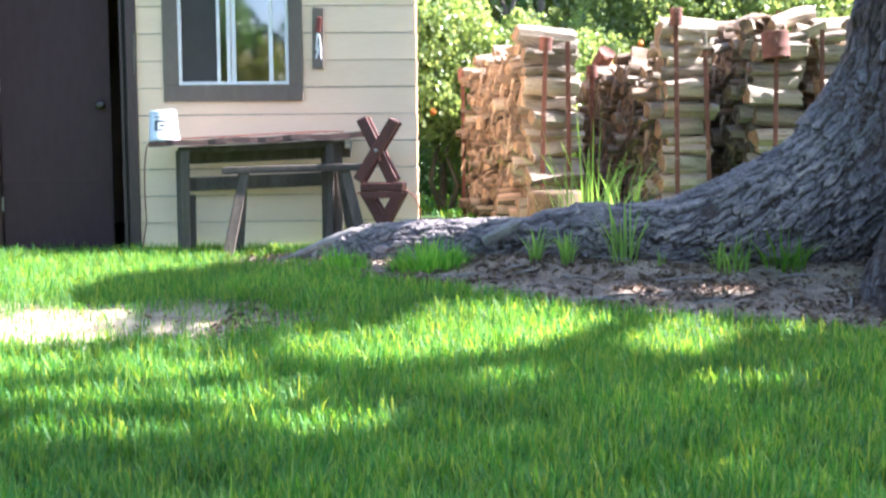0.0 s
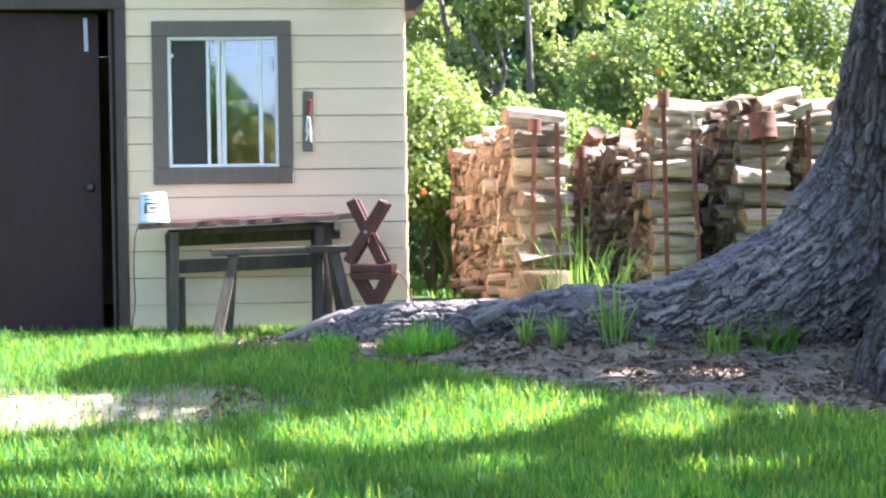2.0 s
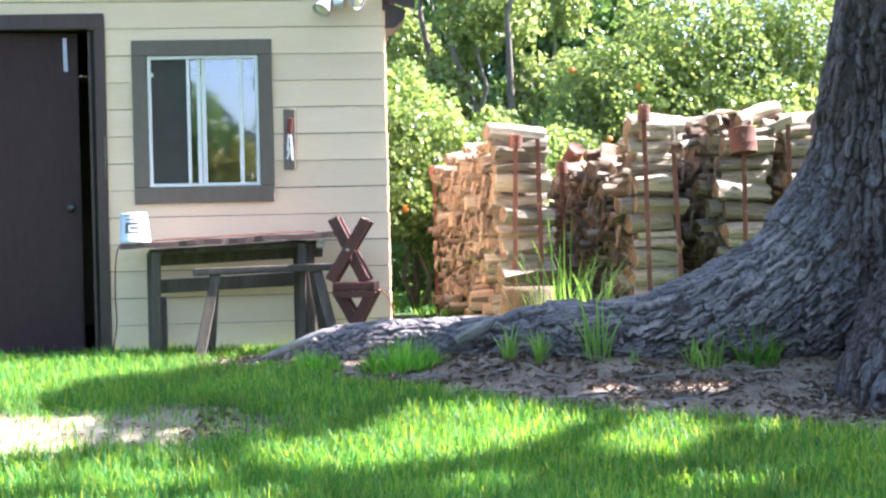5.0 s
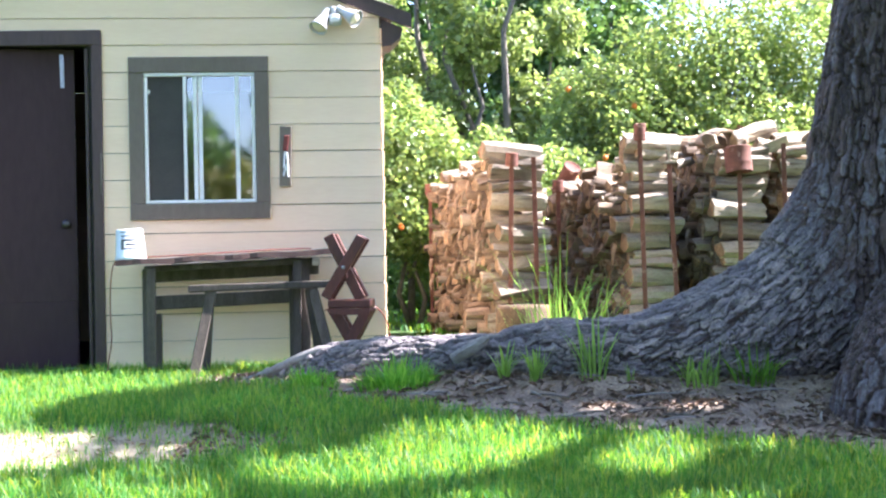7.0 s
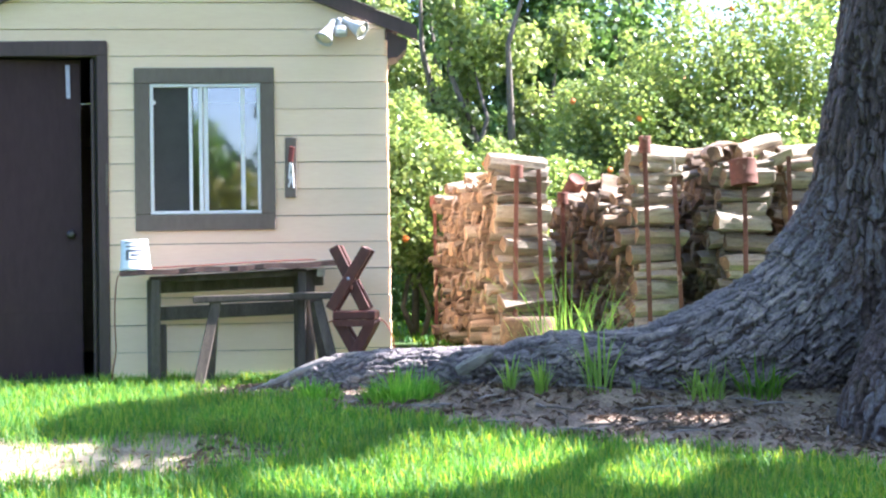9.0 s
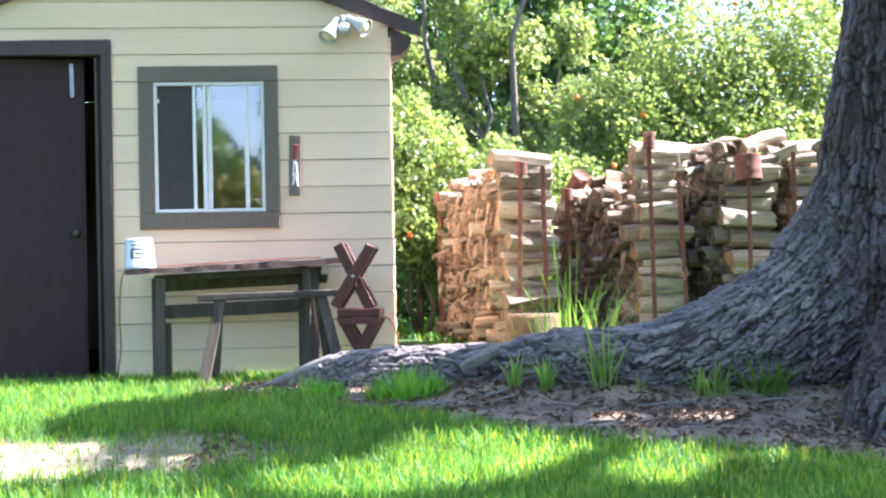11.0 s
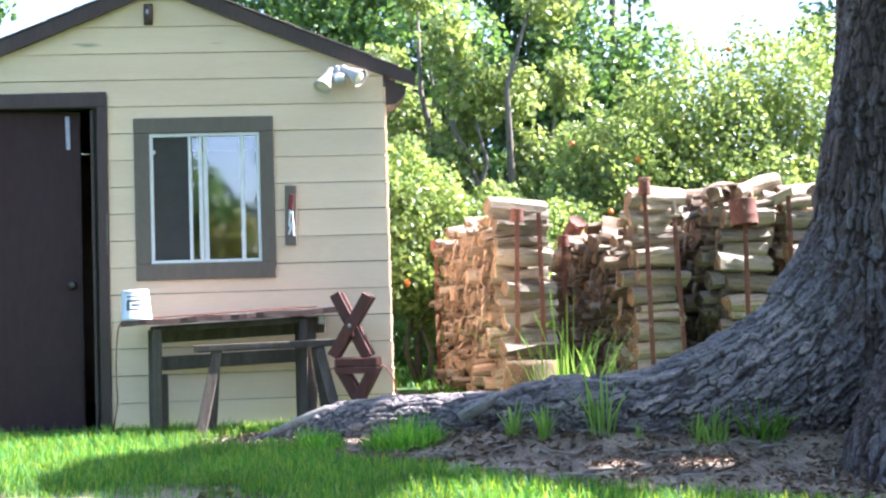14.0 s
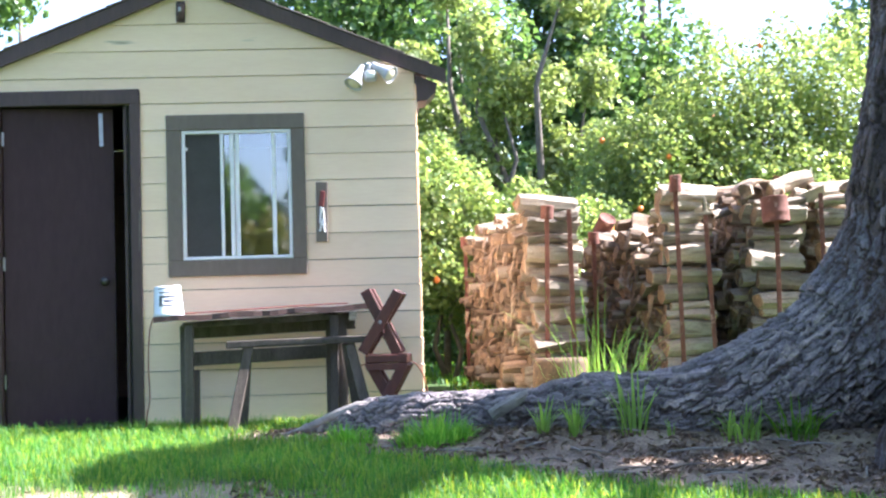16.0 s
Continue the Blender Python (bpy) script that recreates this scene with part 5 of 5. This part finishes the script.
def build_lawn():
    rs = np.random.RandomState(51)
    n = 300000
    y = 2.2 + 6.1 * rs.uniform(0, 1, n) ** 1.1
    x = rs.uniform(-1, 1, n) * (0.40 * y + 0.45)
    so = soil(x, y)
    tuft = wave(x, y, 14.0, 3.0) + 0.7 * wave(x, y, 37.0, 9.0)
    keep = rs.uniform(0, 1, n) > np.clip(so * 1.12 - 0.06 * (tuft > 0.5), 0, 1) ** 0.6
    keep &= rs.uniform(0, 1, n) < 0.62 + 0.3 * tuft
    inside = (x + 0.335) * 0.9972 + (y - 8.3) * 0.075
    keep &= ~((y > 8.3 + 0.075 * (x + 0.335) - 0.05) & (inside < 0.03))
    x, y, tuft, so = x[keep], y[keep], tuft[keep], so[keep]
    n = len(x)
    root = np.stack([x, y, ground_z(x, y) - 0.004], 1)
    tall = np.clip(rs.normal(0.058, 0.016, n) * (1 + 0.28 * tuft) * (1 - 0.35 * so), 0.018, 0.12)
    turn = rs.uniform(0, 2 * math.pi, n)
    lean = np.clip(rs.normal(0.45, 0.28, n), 0.02, 1.2)
    ob = blades("grass", root, tall, lean, turn, rs.uniform(0.0030, 0.0056, n), M_BLADE)
    tagged(ob, "fresh green lawn grass in sun and shade", "grass", kind="stuff")
    # the lawn past the woodpiles and around, coarser
    n = 26000
    x, y = rs.uniform(-5, 9, n), rs.uniform(8.4, 19, n)
    keep = ~((x < -0.2) & (x > -3.4) & (y < 11.7))
    x, y = x[keep], y[keep]
    n = len(x)
    ob = blades("far_grass", np.stack([x, y, ground_z(x, y) - 0.004], 1), rs.uniform(0.05, 0.10, n), rs.uniform(0.1, 0.8, n), rs.uniform(0, 6.28, n), rs.uniform(0.012, 0.022, n), M_BLADE)
    tagged(ob, "sunlit grass beyond the woodpiles", "grass", kind="stuff")


build_lawn()


def clump(name, x, y, n, tall, spread, wide, label, seed, material=None, lean=0.5, z=None):
    """A tuft: one mesh of fine blades, or, where the blades are broad, one part for each blade."""
    rs = np.random.RandomState(seed)
    a, q = rs.uniform(0, 2 * math.pi, n), np.sqrt(rs.uniform(0, 1, n)) * spread
    px, py = x + np.cos(a) * q, y + np.sin(a) * q * 0.6
    o = np.array((x, y, float(ground_z(x, y))))
    root = np.stack([px, py, ground_z(px, py) - 0.006], 1) - o
    dome = 1.0 - 0.62 * (q / spread) ** 2 * (n > 130) + 0.25 * wave(px, py, 16.0, seed) * (n > 130)
    args = tall * dome * rs.uniform(0.40, 1.08, n), np.abs(rs.normal(0.0, lean, n)) + 0.05, a + rs.normal(0, 0.6, n), rs.uniform(0.6, 1.2, n) * wide
    if n > 130:
        ob = blades(name, root, *args, material or M_WEED)
        ob.matrix_world = pose(*o)
        return tagged(ob, label, "grass tuft", "grass tufts", "stuff")
    t = thing(name, pose(*o), label, "weed", "weeds on the soil")
    for i in range(n):
        blades("leaf_blade", root[i:i + 1], *(v[i:i + 1] for v in args), material or M_WEED, t)
    return t


clump("grass_tuft", -0.20, 6.12, 620, 0.19, 0.21, 0.0075, "dense soft green grass tuft on the bare soil", 61, M_TUFT_LIT, 0.75)
clump("grass_tuft", -0.62, 6.22, 330, 0.14, 0.14, 0.007, "soft green grass tuft on the bare soil", 62, M_TUFT_LIT)
clump("grass_tuft", -0.60, 6.02, 260, 0.06, 0.10, 0.005, "low green grass tuft on the bare soil", 63, M_TUFT_LIT)
clump("grass_tuft", -0.90, 6.55, 160, 0.05, 0.08, 0.005, "low green grass tuft on the bare soil", 64, M_TUFT_LIT)
clump("seedling", 0.31, 6.04, 30, 0.19, 0.028, 0.012, "small pale green seedling by the root", 65, lean=0.4)
clump("seedling", 0.46, 6.00, 28, 0.20, 0.028, 0.012, "small pale green seedling by the root", 66, lean=0.4)
clump("tall_weed", 0.72, 6.02, 26, 0.40, 0.060, 0.011, "tall narrow-leaved green weed before the root", 67, lean=0.35)
clump("tall_weed", 0.64, 6.75, 62, 0.74, 0.19, 0.0090, "tall strappy green weed behind the root", 68, lean=0.45)
clump("tall_weed", 0.84, 6.85, 28, 0.52, 0.14, 0.0085, "tall strappy green weed behind the root", 69, lean=0.6)
# sun on the left clump, shade on the right one, put into blade colours
clump("weed_clump", 1.21, 5.93, 46, 0.22, 0.085, 0.010, "leafy green weed clump at the tree's foot, coloured as sunlit", 70, lean=0.7)
clump("weed_clump", 1.46, 5.93, 70, 0.22, 0.10, 0.010, "leafy green weed clump at the tree's foot, coloured as shaded", 71, M_BLADE, lean=0.6)
clump("seedling", 0.90, 6.0, 10, 0.11, 0.02, 0.006, "thin green sprout on the bare soil", 72, lean=0.2)


# ---- small things on the bare soil ----
def build_litter():
    rs = np.random.RandomState(81)
    n = 30000
    x, y = rs.uniform(-1.6, 2.4, n), rs.uniform(4.5, 7.6, n)
    keep = ((x > -1.0) | (y > 5.8)) & (rs.uniform(0, 1, n) < soil(x, y) * (0.25 + 0.75 * (wave(x, y, 5.0, 6.0) > 0.0)) * 0.8)
    x, y = x[keep], y[keep]
    n = len(x)
    at = np.stack([x, y, ground_z(x, y) + rs.uniform(-0.002, 0.010, n)], 1)
    face = rs.normal(size=(n, 3)) * 0.45 + (0, 0, 1)
    ob = leaf_mesh("leaf_litter", at, face, rs.uniform(0.014, 0.065, n), M_LITTER, None, "", rs, 0.15)
    tagged(ob, "dry brown leaf and bark litter on the soil", "litter", kind="stuff")
    n = 1500
    x, y = rs.uniform(-2.6, -0.9, n), rs.uniform(4.5, 5.5, n)
    keep = rs.uniform(0, 1, n) < soil(x, y) * 0.6
    x, y = x[keep], y[keep]
    n = len(x)
    at = np.stack([x, y, ground_z(x, y) + rs.uniform(0, 0.008, n)], 1)
    ob = leaf_mesh("dry_clippings", at, rs.normal(size=(n, 3)) * 0.4 + (0, 0, 1), rs.uniform(0.01, 0.04, n), M_STRAW, None, "", rs, 0.10)
    tagged(ob, "dry straw clippings on the bare lawn patch", "litter", kind="stuff")


build_litter()
random.seed(82)
for i in range(26):
    x, y = random.uniform(-0.5, 1.7), random.uniform(5.2, 6.1)
    if float(soil(x, y)) < 0.5:
        continue
    a, s = random.uniform(0, math.pi), random.uniform(0.06, 0.20)
    d = Vector((math.cos(a), math.sin(a), 0)) * s
    p = Vector((x, y, float(ground_z(x, y)) + 0.005))
    bm = tube([p - d, p - d * 0.3 + Vector((0, 0, 0.008)), p + d * 0.4 + Vector((0.01, 0, 0.006)), p + d], [0.004, 0.005, 0.004, 0.002], 6)
    tagged(finish("twig", bm, M_DEADWOOD if i % 3 else M_LIMB, None, "thin dry twig lying on the bare soil", True), "", "twig", "twigs")
stub = tube([(0.08, 6.24, 0.235), (0.13, 6.20, 0.270), (0.18, 6.18, 0.300), (0.22, 6.17, 0.330), (0.245, 6.165, 0.345)], [0.03, 0.034, 0.030, 0.026, 0.010], 9, 0.2)
stub.transform(Matrix.Translation(-T0))
part("broken_stub", stub, M_DEADWOOD, tree, "bleached broken root stub")
tip = tube([(-0.48, 6.72, 0.272), (-0.62, 6.76, 0.250), (-0.76, 6.80, 0.195), (-0.90, 6.88, 0.135), (-1.06, 7.00, 0.085)], [0.010, 0.030, 0.028, 0.020, 0.006], 10, 0.14)
tip.transform(Matrix.Translation(-T0))
part("bare_root_end", tip, M_DEADWOOD, tree, "bleached bare root end", True)
